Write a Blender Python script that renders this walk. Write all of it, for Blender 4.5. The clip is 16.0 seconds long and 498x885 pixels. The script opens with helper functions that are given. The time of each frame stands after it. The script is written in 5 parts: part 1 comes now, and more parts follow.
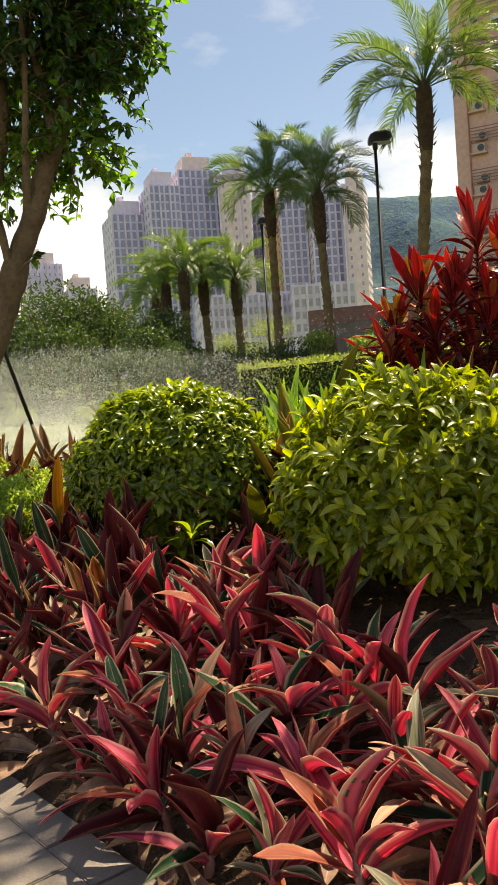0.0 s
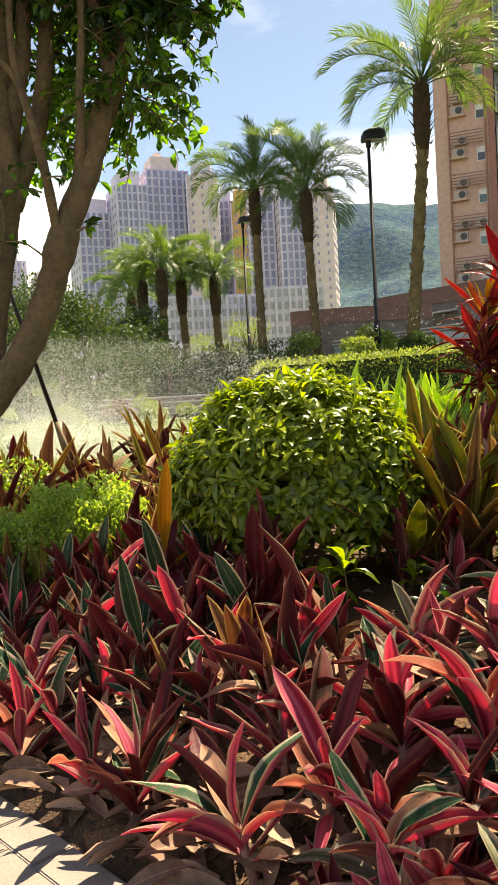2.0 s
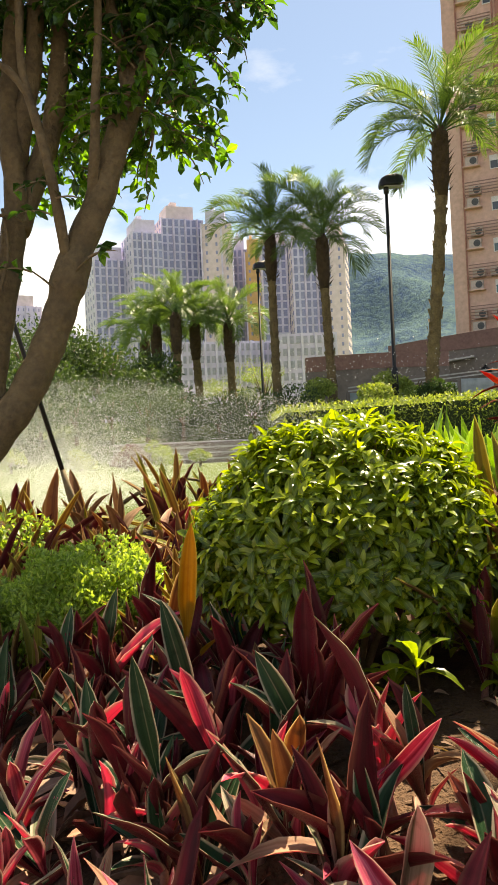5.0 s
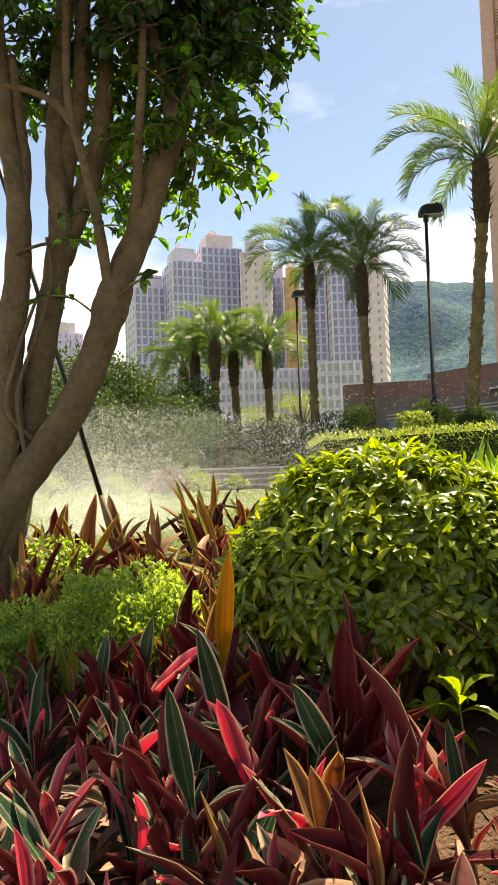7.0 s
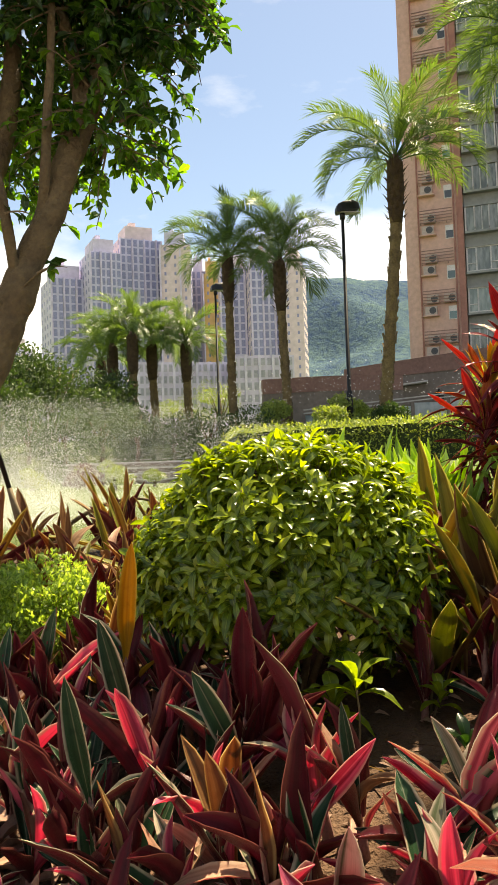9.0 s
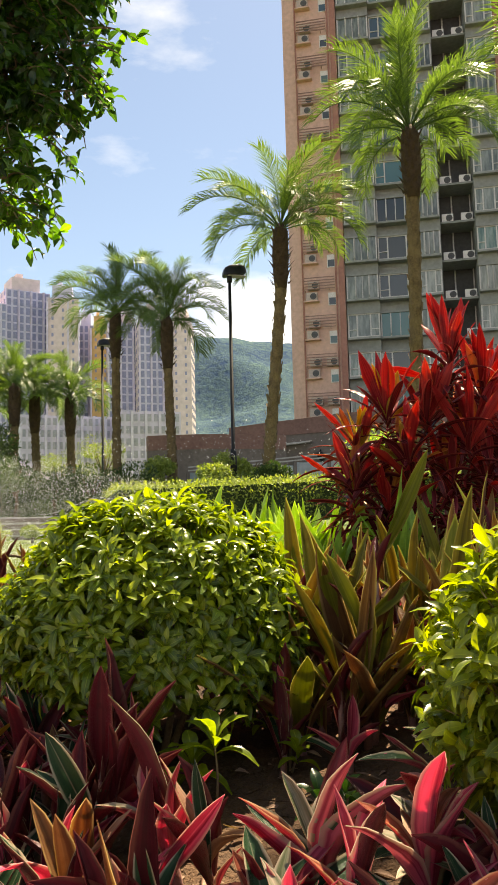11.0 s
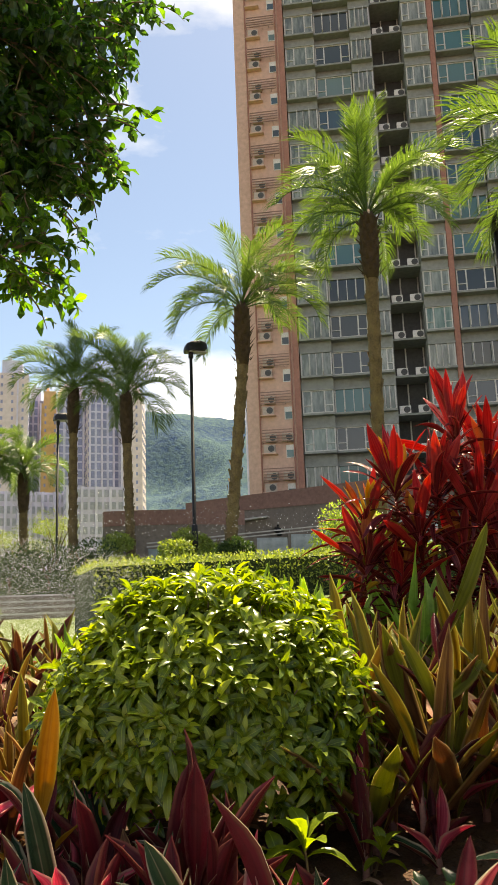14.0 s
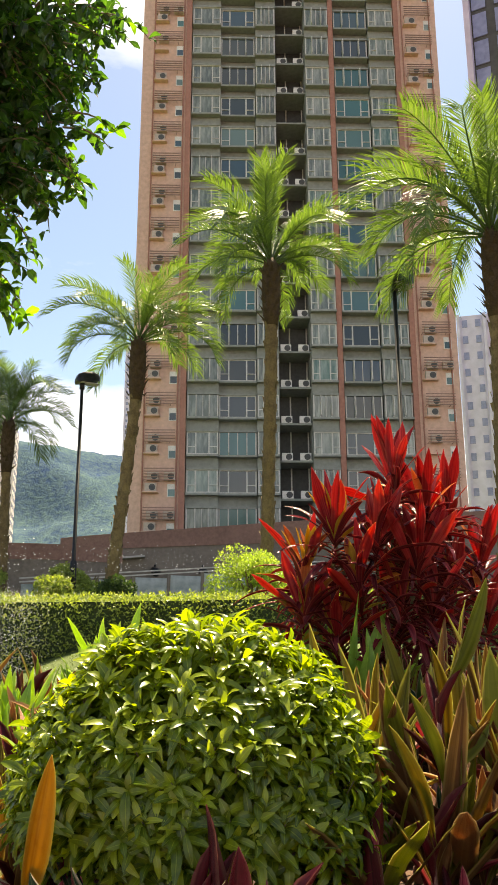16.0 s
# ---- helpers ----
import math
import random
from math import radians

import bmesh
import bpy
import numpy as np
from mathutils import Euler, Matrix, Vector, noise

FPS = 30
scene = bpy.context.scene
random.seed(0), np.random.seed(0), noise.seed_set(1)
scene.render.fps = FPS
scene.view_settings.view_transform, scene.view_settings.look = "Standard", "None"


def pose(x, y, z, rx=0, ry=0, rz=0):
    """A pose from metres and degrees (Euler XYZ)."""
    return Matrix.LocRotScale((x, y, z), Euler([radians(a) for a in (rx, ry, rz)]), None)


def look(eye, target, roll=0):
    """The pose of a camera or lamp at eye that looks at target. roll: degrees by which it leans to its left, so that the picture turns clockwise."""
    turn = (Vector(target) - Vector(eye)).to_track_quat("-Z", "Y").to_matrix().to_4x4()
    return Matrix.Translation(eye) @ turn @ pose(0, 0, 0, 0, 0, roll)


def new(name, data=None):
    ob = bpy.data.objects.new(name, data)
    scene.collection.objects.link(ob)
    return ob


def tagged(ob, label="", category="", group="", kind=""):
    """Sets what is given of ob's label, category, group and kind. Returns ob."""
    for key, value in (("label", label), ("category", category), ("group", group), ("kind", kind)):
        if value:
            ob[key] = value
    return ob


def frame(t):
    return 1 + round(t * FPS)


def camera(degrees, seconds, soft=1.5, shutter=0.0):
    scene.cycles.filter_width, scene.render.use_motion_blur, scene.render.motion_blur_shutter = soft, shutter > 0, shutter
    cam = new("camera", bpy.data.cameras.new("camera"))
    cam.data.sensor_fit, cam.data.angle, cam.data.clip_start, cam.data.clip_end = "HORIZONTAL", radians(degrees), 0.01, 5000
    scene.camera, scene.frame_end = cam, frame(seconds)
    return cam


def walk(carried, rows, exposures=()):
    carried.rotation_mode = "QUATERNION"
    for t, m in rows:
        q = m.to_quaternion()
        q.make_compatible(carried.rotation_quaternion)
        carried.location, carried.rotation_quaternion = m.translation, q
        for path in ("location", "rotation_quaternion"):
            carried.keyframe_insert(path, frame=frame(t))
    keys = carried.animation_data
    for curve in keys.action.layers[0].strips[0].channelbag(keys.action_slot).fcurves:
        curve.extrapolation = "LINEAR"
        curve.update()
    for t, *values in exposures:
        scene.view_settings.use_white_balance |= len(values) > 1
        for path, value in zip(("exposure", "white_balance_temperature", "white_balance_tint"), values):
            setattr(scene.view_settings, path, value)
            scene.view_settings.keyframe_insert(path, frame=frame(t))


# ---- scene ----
cam = camera(34.2, 16.0)
METRES, EYE, TILT, LEAN, TURN = 3.7, 1.35, 1.7, 0.0, 0.0
ROWS = [
    (0.0, 0.0, 0.0, 0.0, -0.3, -4.19, 4.06),
    (0.5, -0.0653, 0.055, -0.0103, -3.74, -4.72, 3.7),
    (1.0, -0.1361, 0.1219, -0.0109, -7.21, -5.25, 3.93),
    (1.5, -0.1892, 0.2003, -0.0089, -4.6, -5.0, 3.5),
    (2.0, -0.2381, 0.264, -0.0039, -2.92, -4.16, 3.05),
    (2.5, -0.2835, 0.3088, -0.0015, -3.6, -3.5, 2.69),
    (3.0, -0.3018, 0.3488, -0.0076, -3.91, -3.88, 1.94),
    (5.5, -0.2547, 0.4616, -0.0004, -1.85, 0.28, 2.53),
    (6.0, -0.2537, 0.4587, -0.0017, -1.63, 1.12, 2.28),
    (6.5, -0.259, 0.4572, -0.002, -0.6, 1.24, 2.08),
    (7.0, -0.2633, 0.4625, -0.0003, 0.51, 1.12, 1.92),
    (7.5, -0.263, 0.4656, -0.0003, 1.11, 0.94, 1.84),
    (8.0, -0.2589, 0.4666, -0.0012, 0.35, 0.75, 1.77),
    (8.5, -0.2547, 0.4652, -0.0028, -2.02, 0.59, 1.78),
    (9.0, -0.2481, 0.4588, -0.0049, -5.19, 0.52, 1.84),
    (9.5, -0.2384, 0.45, -0.006, -8.87, 0.48, 1.92),
    (10.0, -0.2308, 0.4485, -0.01, -11.99, 0.68, 2.03),
    (12.5, -0.2506, 0.4156, 0.0082, -13.66, 10.76, 1.17),
    (13.0, -0.2863, 0.4368, 0.0038, -14.28, 11.01, 1.2),
    (13.5, -0.3199, 0.4705, 0.0012, -15.25, 10.37, 1.42),
    (14.0, -0.3386, 0.5021, -0.001, -16.81, 9.61, 1.52),
    (14.5, -0.3475, 0.5548, 0.001, -19.18, 9.36, 1.05),
    (15.0, -0.3651, 0.589, 0.0004, -22.01, 10.02, 0.13),
    (15.5, -0.3954, 0.6059, 0.0003, -24.54, 11.12, -0.42),
    (16.0, -0.4386, 0.6157, 0.0075, -26.12, 12.42, -0.58),
]
walk(cam, [(t, pose(0, 0, EYE, TILT, LEAN, TURN) @ pose(METRES * x, METRES * y, METRES * z, 90 + pitch, roll, yaw)) for t, x, y, z, yaw, pitch, roll in ROWS], [(0.0, 1.30, 8300, 10), (1.0, 1.52, 8300, 10), (3.0, 1.66, 8300, 10), (10.0, 1.66, 8400, 10), (13.5, 1.62, 8400, 10), (16.0, 1.80, 8300, 10)])

# ---- light ----
SUN_AZ, SUN_EL = 36.0, 62.0  # degrees to the right of +y, and above the horizon
sun_way = Vector((math.sin(radians(SUN_AZ)) * math.cos(radians(SUN_EL)), math.cos(radians(SUN_AZ)) * math.cos(radians(SUN_EL)), math.sin(radians(SUN_EL))))
sun = new("sun", bpy.data.lights.new("sun", "SUN"))
sun.data.energy, sun.data.angle, sun.data.color = 5.0, radians(0.6), (1.0, 0.93, 0.80)
sun.matrix_world = look(sun_way * 50, (0, 0, 0))

world = bpy.data.worlds.new("world")
scene.world = world
world.use_nodes = True
wt = world.node_tree
wt.nodes.clear()
w_out = wt.nodes.new("ShaderNodeOutputWorld")
w_bg = wt.nodes.new("ShaderNodeBackground")
w_sky = wt.nodes.new("ShaderNodeTexSky")
w_sky.sky_type, w_sky.sun_disc = "NISHITA", False
w_sky.sun_elevation, w_sky.sun_rotation = radians(SUN_EL), radians(SUN_AZ)
w_sky.air_density, w_sky.dust_density, w_sky.ozone_density = 1.0, 0.4, 2.6
w_co = wt.nodes.new("ShaderNodeTexCoord")
w_map = wt.nodes.new("ShaderNodeMapping")
w_map.inputs["Scale"].default_value = (1.0, 1.0, 2.6)
w_map.inputs["Location"].default_value = (0.35, 0.2, 0.12)
w_noise = wt.nodes.new("ShaderNodeTexNoise")
w_noise.inputs["Scale"].default_value, w_noise.inputs["Detail"].default_value, w_noise.inputs["Roughness"].default_value = 3.4, 9.0, 0.56
w_ramp = wt.nodes.new("ShaderNodeValToRGB")
w_ramp.color_ramp.elements[0].position, w_ramp.color_ramp.elements[1].position = 0.50, 0.80
w_sep = wt.nodes.new("ShaderNodeSeparateXYZ")
w_low = wt.nodes.new("ShaderNodeMapRange")
w_low.inputs["From Min"].default_value, w_low.inputs["From Max"].default_value = 0.36, 0.17
w_low.inputs["To Min"].default_value, w_low.inputs["To Max"].default_value = -0.10, 0.20
w_add = wt.nodes.new("ShaderNodeMath")
w_add.operation = "ADD"
# two banks of cumulus: bearing, height, spread, thickness
w_sum = w_low.outputs["Result"]
for bank_az, bank_el, bank_cos, bank_thick in ((13, 40, 0.972, 0.28), (12, 15, 0.988, 0.15), (-12, 12, 0.985, 0.10), (-150, 40, 0.6, 0.15)):
    w_dot = wt.nodes.new("ShaderNodeVectorMath")
    w_dot.operation = "DOT_PRODUCT"
    w_dot.inputs[1].default_value = (math.sin(radians(bank_az)) * math.cos(radians(bank_el)), math.cos(radians(bank_az)) * math.cos(radians(bank_el)), math.sin(radians(bank_el)))
    wt.links.new(w_co.outputs["Generated"], w_dot.inputs[0])
    w_bank = wt.nodes.new("ShaderNodeMapRange")
    w_bank.inputs["From Min"].default_value, w_bank.inputs["From Max"].default_value = bank_cos, 1.0
    w_bank.inputs["To Min"].default_value, w_bank.inputs["To Max"].default_value = 0.0, bank_thick
    wt.links.new(w_dot.outputs["Value"], w_bank.inputs["Value"])
    w_plus = wt.nodes.new("ShaderNodeMath")
    w_plus.operation = "ADD"
    wt.links.new(w_sum, w_plus.inputs[0])
    wt.links.new(w_bank.outputs["Result"], w_plus.inputs[1])
    w_sum = w_plus.outputs["Value"]
w_mix = wt.nodes.new("ShaderNodeMixRGB")
w_mix.inputs["Color2"].default_value = (7.4, 7.7, 8.2, 1)
wl = wt.links.new
wl(w_co.outputs["Generated"], w_map.inputs["Vector"])
wl(w_map.outputs["Vector"], w_noise.inputs["Vector"])
wl(w_co.outputs["Generated"], w_sep.inputs["Vector"])
wl(w_sep.outputs["Z"], w_low.inputs["Value"])
wl(w_noise.outputs["Fac"], w_add.inputs[0])
wl(w_sum, w_add.inputs[1])
wl(w_add.outputs["Value"], w_ramp.inputs["Fac"])
wl(w_ramp.outputs["Color"], w_mix.inputs["Fac"])
wl(w_sky.outputs["Color"], w_mix.inputs["Color1"])
wl(w_mix.outputs["Color"], w_bg.inputs["Color"])
w_bg.inputs["Strength"].default_value = 0.066
wl(w_bg.outputs["Background"], w_out.inputs["Surface"])


# ---- materials ----
def rgb(c):
    return (c[0], c[1], c[2], 1.0)


class Nodes:
    """A small builder for node materials."""

    def __init__(self, name):
        self.mat = bpy.data.materials.new(name)
        self.mat.use_nodes = True
        self.tree = self.mat.node_tree
        self.tree.nodes.clear()
        self.out = self.tree.nodes.new("ShaderNodeOutputMaterial")

    def add(self, kind, **values):
        node = self.tree.nodes.new(kind)
        for key, value in values.items():
            node.inputs[key.replace("_", " ")].default_value = value
        return node

    def link(self, a, b):
        self.tree.links.new(a, b)

    def ramp(self, fac, stops):
        node = self.tree.nodes.new("ShaderNodeValToRGB")
        els = node.color_ramp.elements
        while len(els) < len(stops):
            els.new(0.5)
        for el, (p, c) in zip(els, stops):
            el.position, el.color = p, rgb(c)
        self.link(fac, node.inputs["Fac"])
        return node.outputs["Color"]

    def noise(self, scale, detail=4.0, coords="Object", rough=0.55, stretch=None):
        co = self.tree.nodes.new("ShaderNodeTexCoord").outputs[coords]
        if stretch:
            m = self.add("ShaderNodeMapping")
            m.inputs["Scale"].default_value = stretch
            self.link(co, m.inputs["Vector"])
            co = m.outputs["Vector"]
        n = self.add("ShaderNodeTexNoise", Scale=scale, Detail=detail, Roughness=rough)
        self.link(co, n.inputs["Vector"])
        return n.outputs["Fac"]

    def mix(self, fac, a, b, blend="MIX"):
        n = self.tree.nodes.new("ShaderNodeMixRGB")
        n.blend_type = blend
        for socket, value in ((n.inputs["Fac"], fac), (n.inputs["Color1"], a), (n.inputs["Color2"], b)):
            if isinstance(value, (int, float)):
                socket.default_value = value
            elif isinstance(value, tuple):
                socket.default_value = rgb(value)
            else:
                self.link(value, socket)
        return n.outputs["Color"]

    def bump(self, height, strength=0.4, distance=0.01):
        n = self.add("ShaderNodeBump", Strength=strength, Distance=distance)
        self.link(height, n.inputs["Height"])
        return n.outputs["Normal"]

    def surface(self, color, rough=0.7, metal=0.0, normal=None, spec=0.5, thin=0.0, thin_color=None, coat=0.0):
        p = self.add("ShaderNodeBsdfPrincipled", Roughness=rough, Metallic=metal)
        p.inputs["Specular IOR Level"].default_value = spec
        p.inputs["Coat Weight"].default_value = coat
        if isinstance(color, tuple):
            p.inputs["Base Color"].default_value = rgb(color)
        else:
            self.link(color, p.inputs["Base Color"])
        if normal:
            self.link(normal, p.inputs["Normal"])
        shade = p.outputs["BSDF"]
        if thin:
            tr = self.add("ShaderNodeBsdfTranslucent")
            tc = thin_color if thin_color is not None else color
            if isinstance(tc, tuple):
                tr.inputs["Color"].default_value = rgb(tc)
            else:
                self.link(tc, tr.inputs["Color"])
            mx = self.add("ShaderNodeMixShader", Fac=thin)
            self.link(shade, mx.inputs[1])
            self.link(tr.outputs["BSDF"], mx.inputs[2])
            shade = mx.outputs["Shader"]
        self.link(shade, self.out.inputs["Surface"])
        return self.mat

    def rand(self, island=False):
        if island:
            return self.tree.nodes.new("ShaderNodeNewGeometry").outputs["Random Per Island"]
        return self.tree.nodes.new("ShaderNodeObjectInfo").outputs["Random"]

    def uv(self):
        sep = self.add("ShaderNodeSeparateXYZ")
        self.link(self.tree.nodes.new("ShaderNodeTexCoord").outputs["UV"], sep.inputs["Vector"])
        return sep.outputs["X"], sep.outputs["Y"]


def plain(name, a, b, scale=6.0, rough=0.75, metal=0.0, bump=0.25, dist=0.01, spec=0.5, fine=None):
    """A surface that varies between two colours at two scales, with relief."""
    n = Nodes(name)
    big, small = n.noise(scale, 5), n.noise(fine or scale * 9, 4)
    c = n.ramp(big, [(0.3, a), (0.7, b)])
    c = n.mix(0.35, c, n.ramp(small, [(0.25, tuple(x * 0.55 for x in a)), (0.75, tuple(min(1, x * 1.35) for x in b))]))
    return n.surface(c, rough, metal, n.bump(small, bump, dist), spec)


def foliage(name, dark, light, rough=0.4, thin=0.35, glow=1.6, island=False, spec=0.5):
    """Leaves that differ from one another, with a paler midrib, and let light through."""
    n = Nodes(name)
    u, v = n.uv()
    c = n.ramp(n.rand(island), [(0.0, tuple(p * 0.6 for p in dark)), (0.4, dark), (0.75, tuple((p + q) / 2 for p, q in zip(dark, light))), (1.0, light)])
    rib = n.ramp(u, [(0.44, (0, 0, 0)), (0.5, (1, 1, 1)), (0.56, (0, 0, 0))])
    ribf = n.add("ShaderNodeMath")
    ribf.operation = "MULTIPLY"
    n.link(rib, ribf.inputs[0])
    ribf.inputs[1].default_value = 0.35
    c = n.mix(ribf.outputs["Value"], c, tuple(min(1, x * 1.8 + 0.03) for x in light))
    c = n.mix(0.3, c, n.ramp(n.noise(30), [(0.3, tuple(x * 0.6 for x in dark)), (0.7, light)]))
    tc = n.mix(1.0, c, tuple([glow, glow * 0.95, glow * 0.35]), "MULTIPLY")
    return n.surface(c, rough, 0.0, n.bump(n.noise(60), 0.2, 0.004), spec, thin, tc)


def striped_leaf(name, base, margin, streak, rough=0.38, thin=0.3, glow=1.3):
    """A long leaf with pale or pink streaks along it; no two leaves alike."""
    n = Nodes(name)
    u, v = n.uv()
    r = n.rand()
    co = n.add("ShaderNodeCombineXYZ")
    n.link(u, co.inputs["X"])
    n.link(r, co.inputs["Z"])
    vs = n.add("ShaderNodeMath")
    vs.operation = "MULTIPLY"
    n.link(v, vs.inputs[0])
    vs.inputs[1].default_value = 0.12
    n.link(vs.outputs["Value"], co.inputs["Y"])
    sc = n.add("ShaderNodeVectorMath")
    sc.operation = "MULTIPLY"
    n.link(co.outputs["Vector"], sc.inputs[0])
    sc.inputs[1].default_value = (1, 1, 17)
    nz = n.add("ShaderNodeTexNoise", Scale=5.0, Detail=3.0)
    n.link(sc.outputs["Vector"], nz.inputs["Vector"])
    c = n.ramp(nz.outputs["Fac"], [(0.36, base), (0.5, tuple((a + b) / 2 for a, b in zip(base, streak))), (0.62, streak)])
    edge = n.ramp(u, [(0.06, (1, 1, 1)), (0.13, (0, 0, 0)), (0.87, (0, 0, 0)), (0.94, (1, 1, 1))])
    c = n.mix(edge, c, margin)
    c = n.mix(0.3, c, n.ramp(r, [(0.0, tuple(x * 0.35 for x in base)), (0.5, base), (1.0, streak)]))
    tc = n.mix(1.0, c, (glow, glow, glow), "MULTIPLY")
    rib = n.ramp(u, [(0.46, (0, 0, 0)), (0.5, (0.6, 0.6, 0.6)), (0.54, (0, 0, 0))])
    c = n.mix(rib, c, tuple((a + b) / 2 for a, b in zip(margin, streak)))
    blot = n.ramp(n.noise(22, 4), [(0.56, (0, 0, 0)), (0.72, (0.55, 0.55, 0.55))])
    c = n.mix(blot, c, tuple(x * 0.5 for x in base))
    return n.surface(c, rough, 0.0, n.bump(n.noise(40, 3, "UV", stretch=(6, 0.6, 1)), 0.35, 0.005), 0.22, thin, tc)


m_soil = plain("soil", (0.055, 0.027, 0.013), (0.14, 0.074, 0.036), 5, 0.95, bump=0.9, dist=0.02, fine=70)
m_tile = plain("paving", (0.165, 0.140, 0.120), (0.24, 0.205, 0.178), 4, 0.85, bump=0.3, dist=0.004, fine=120)
m_bark = plain("bark", (0.052, 0.034, 0.016), (0.17, 0.122, 0.057), 5, 0.8, bump=0.7, dist=0.03, fine=26)
m_twig = plain("twig", (0.12, 0.09, 0.05), (0.22, 0.16, 0.09), 12, 0.85)
m_cane = plain("cane", (0.16, 0.07, 0.06), (0.34, 0.17, 0.14), 14, 0.6)
m_palmbark = plain("palm_bark", (0.075, 0.052, 0.028), (0.21, 0.155, 0.075), 3, 0.95, bump=0.8, dist=0.03, fine=16)
m_fibre = plain("palm_fibre", (0.036, 0.023, 0.014), (0.09, 0.058, 0.032), 5, 0.95, bump=0.9, dist=0.04, fine=24)
m_iron = plain("dark_iron", (0.012, 0.013, 0.015), (0.03, 0.03, 0.032), 8, 0.45, 0.6, bump=0.1)
m_pink = plain("pink_render", (0.58, 0.385, 0.305), (0.66, 0.45, 0.365), 0.25, 0.85, bump=0.2, fine=3.0)
m_red = plain("brick_red_render", (0.32, 0.15, 0.115), (0.40, 0.20, 0.155), 0.4, 0.85, fine=4.0)
m_rack = plain("rack_paint", (0.24, 0.145, 0.115), (0.33, 0.21, 0.165), 0.6, 0.7)
m_grey = plain("grey_green_render", (0.215, 0.235, 0.222), (0.285, 0.31, 0.295), 0.3, 0.85, fine=3.0)
m_dark = plain("recess_shade_and_grille", (0.07, 0.075, 0.08), (0.11, 0.115, 0.12), 0.5, 0.9)
m_white = plain("white_paint", (0.62, 0.62, 0.60), (0.76, 0.76, 0.74), 1.5, 0.6)
m_beigecase = plain("beige_casing", (0.42, 0.35, 0.30), (0.54, 0.46, 0.40), 1.2, 0.6)
m_frame = plain("window_frame_paint", (0.46, 0.47, 0.45), (0.60, 0.60, 0.58), 1.5, 0.6)
m_wall = plain("brown_wall", (0.14, 0.118, 0.105), (0.20, 0.17, 0.15), 0.5, 0.85, fine=6)
m_coping = plain("red_coping", (0.185, 0.10, 0.082), (0.26, 0.148, 0.122), 0.8, 0.8)
m_concrete = plain("pale_concrete", (0.36, 0.35, 0.33), (0.48, 0.47, 0.45), 1.0, 0.85)
# dark grey puts this tower's shade into its wall colour
m_shadedtower = plain("shaded_tower", (0.06, 0.06, 0.062), (0.10, 0.10, 0.10), 0.2, 0.8)
# beige, blue and pale render are lightened: distance haze put into the colour
m_beige = plain("hazed_beige_render", (0.62, 0.52, 0.54), (0.68, 0.58, 0.60), 0.05, 0.85, fine=0.6)
m_blue = plain("hazed_blue_render", (0.50, 0.50, 0.66), (0.58, 0.58, 0.74), 0.05, 0.8, fine=0.6)
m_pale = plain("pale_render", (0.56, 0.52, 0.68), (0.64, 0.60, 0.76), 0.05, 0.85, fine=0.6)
m_orange = plain("orange_render", (0.58, 0.36, 0.16), (0.66, 0.43, 0.20), 0.05, 0.85, fine=0.6)
# far window glass paled in the same way to carry the haze
m_farglass = plain("hazed_far_glass", (0.21, 0.23, 0.40), (0.30, 0.32, 0.50), 0.4, 0.25, fine=2.0)
m_paleglass = plain("hazed_pale_glass", (0.30, 0.31, 0.40), (0.40, 0.41, 0.48), 0.4, 0.3, fine=2.0)
m_hedgeshade = plain("hedge_shade", (0.02, 0.035, 0.012), (0.05, 0.075, 0.025), 8, 0.95, bump=0.8, dist=0.03)
m_step = plain("step_stone", (0.26, 0.26, 0.26), (0.38, 0.38, 0.37), 1.5, 0.8)

n = Nodes("window_glass")
m_glass = n.surface(n.ramp(n.rand(), [(0.0, (0.02, 0.03, 0.035)), (0.22, (0.03, 0.05, 0.06)), (0.35, (0.05, 0.16, 0.17)), (0.5, (0.025, 0.06, 0.10)), (0.66, (0.04, 0.05, 0.055)), (0.85, (0.08, 0.17, 0.17)), (1.0, (0.20, 0.25, 0.24))]), 0.12, spec=0.8)
n = Nodes("curtained_glass")
m_curtain = n.surface(n.mix(0.4, n.ramp(n.rand(), [(0.0, (0.10, 0.15, 0.14)), (0.3, (0.22, 0.27, 0.25)), (0.55, (0.07, 0.11, 0.12)), (0.8, (0.30, 0.34, 0.32)), (1.0, (0.06, 0.20, 0.18))]), n.ramp(n.noise(1.6, 3, "Object", stretch=(3, 1, 0.6)), [(0.40, (0.03, 0.045, 0.05)), (0.62, (0.40, 0.44, 0.41))])), 0.15, spec=0.7)
n = Nodes("frosted_glass")
m_frosted = n.surface(n.ramp(n.noise(2.5, 4), [(0.35, (0.30, 0.38, 0.42)), (0.65, (0.50, 0.58, 0.62))]), 0.12, spec=0.8, thin=0.5)
n = Nodes("water")
dr = n.add("ShaderNodeBsdfDiffuse")
dr.inputs["Color"].default_value = (0.9, 0.92, 0.95, 1)
tl = n.add("ShaderNodeBsdfTranslucent")
tl.inputs["Color"].default_value = (0.9, 0.92, 0.95, 1)
ms = n.add("ShaderNodeMixShader", Fac=0.55)
n.link(dr.outputs["BSDF"], ms.inputs[1])
n.link(tl.outputs["BSDF"], ms.inputs[2])
n.link(ms.outputs["Shader"], n.out.inputs["Surface"])
m_water = n.mat

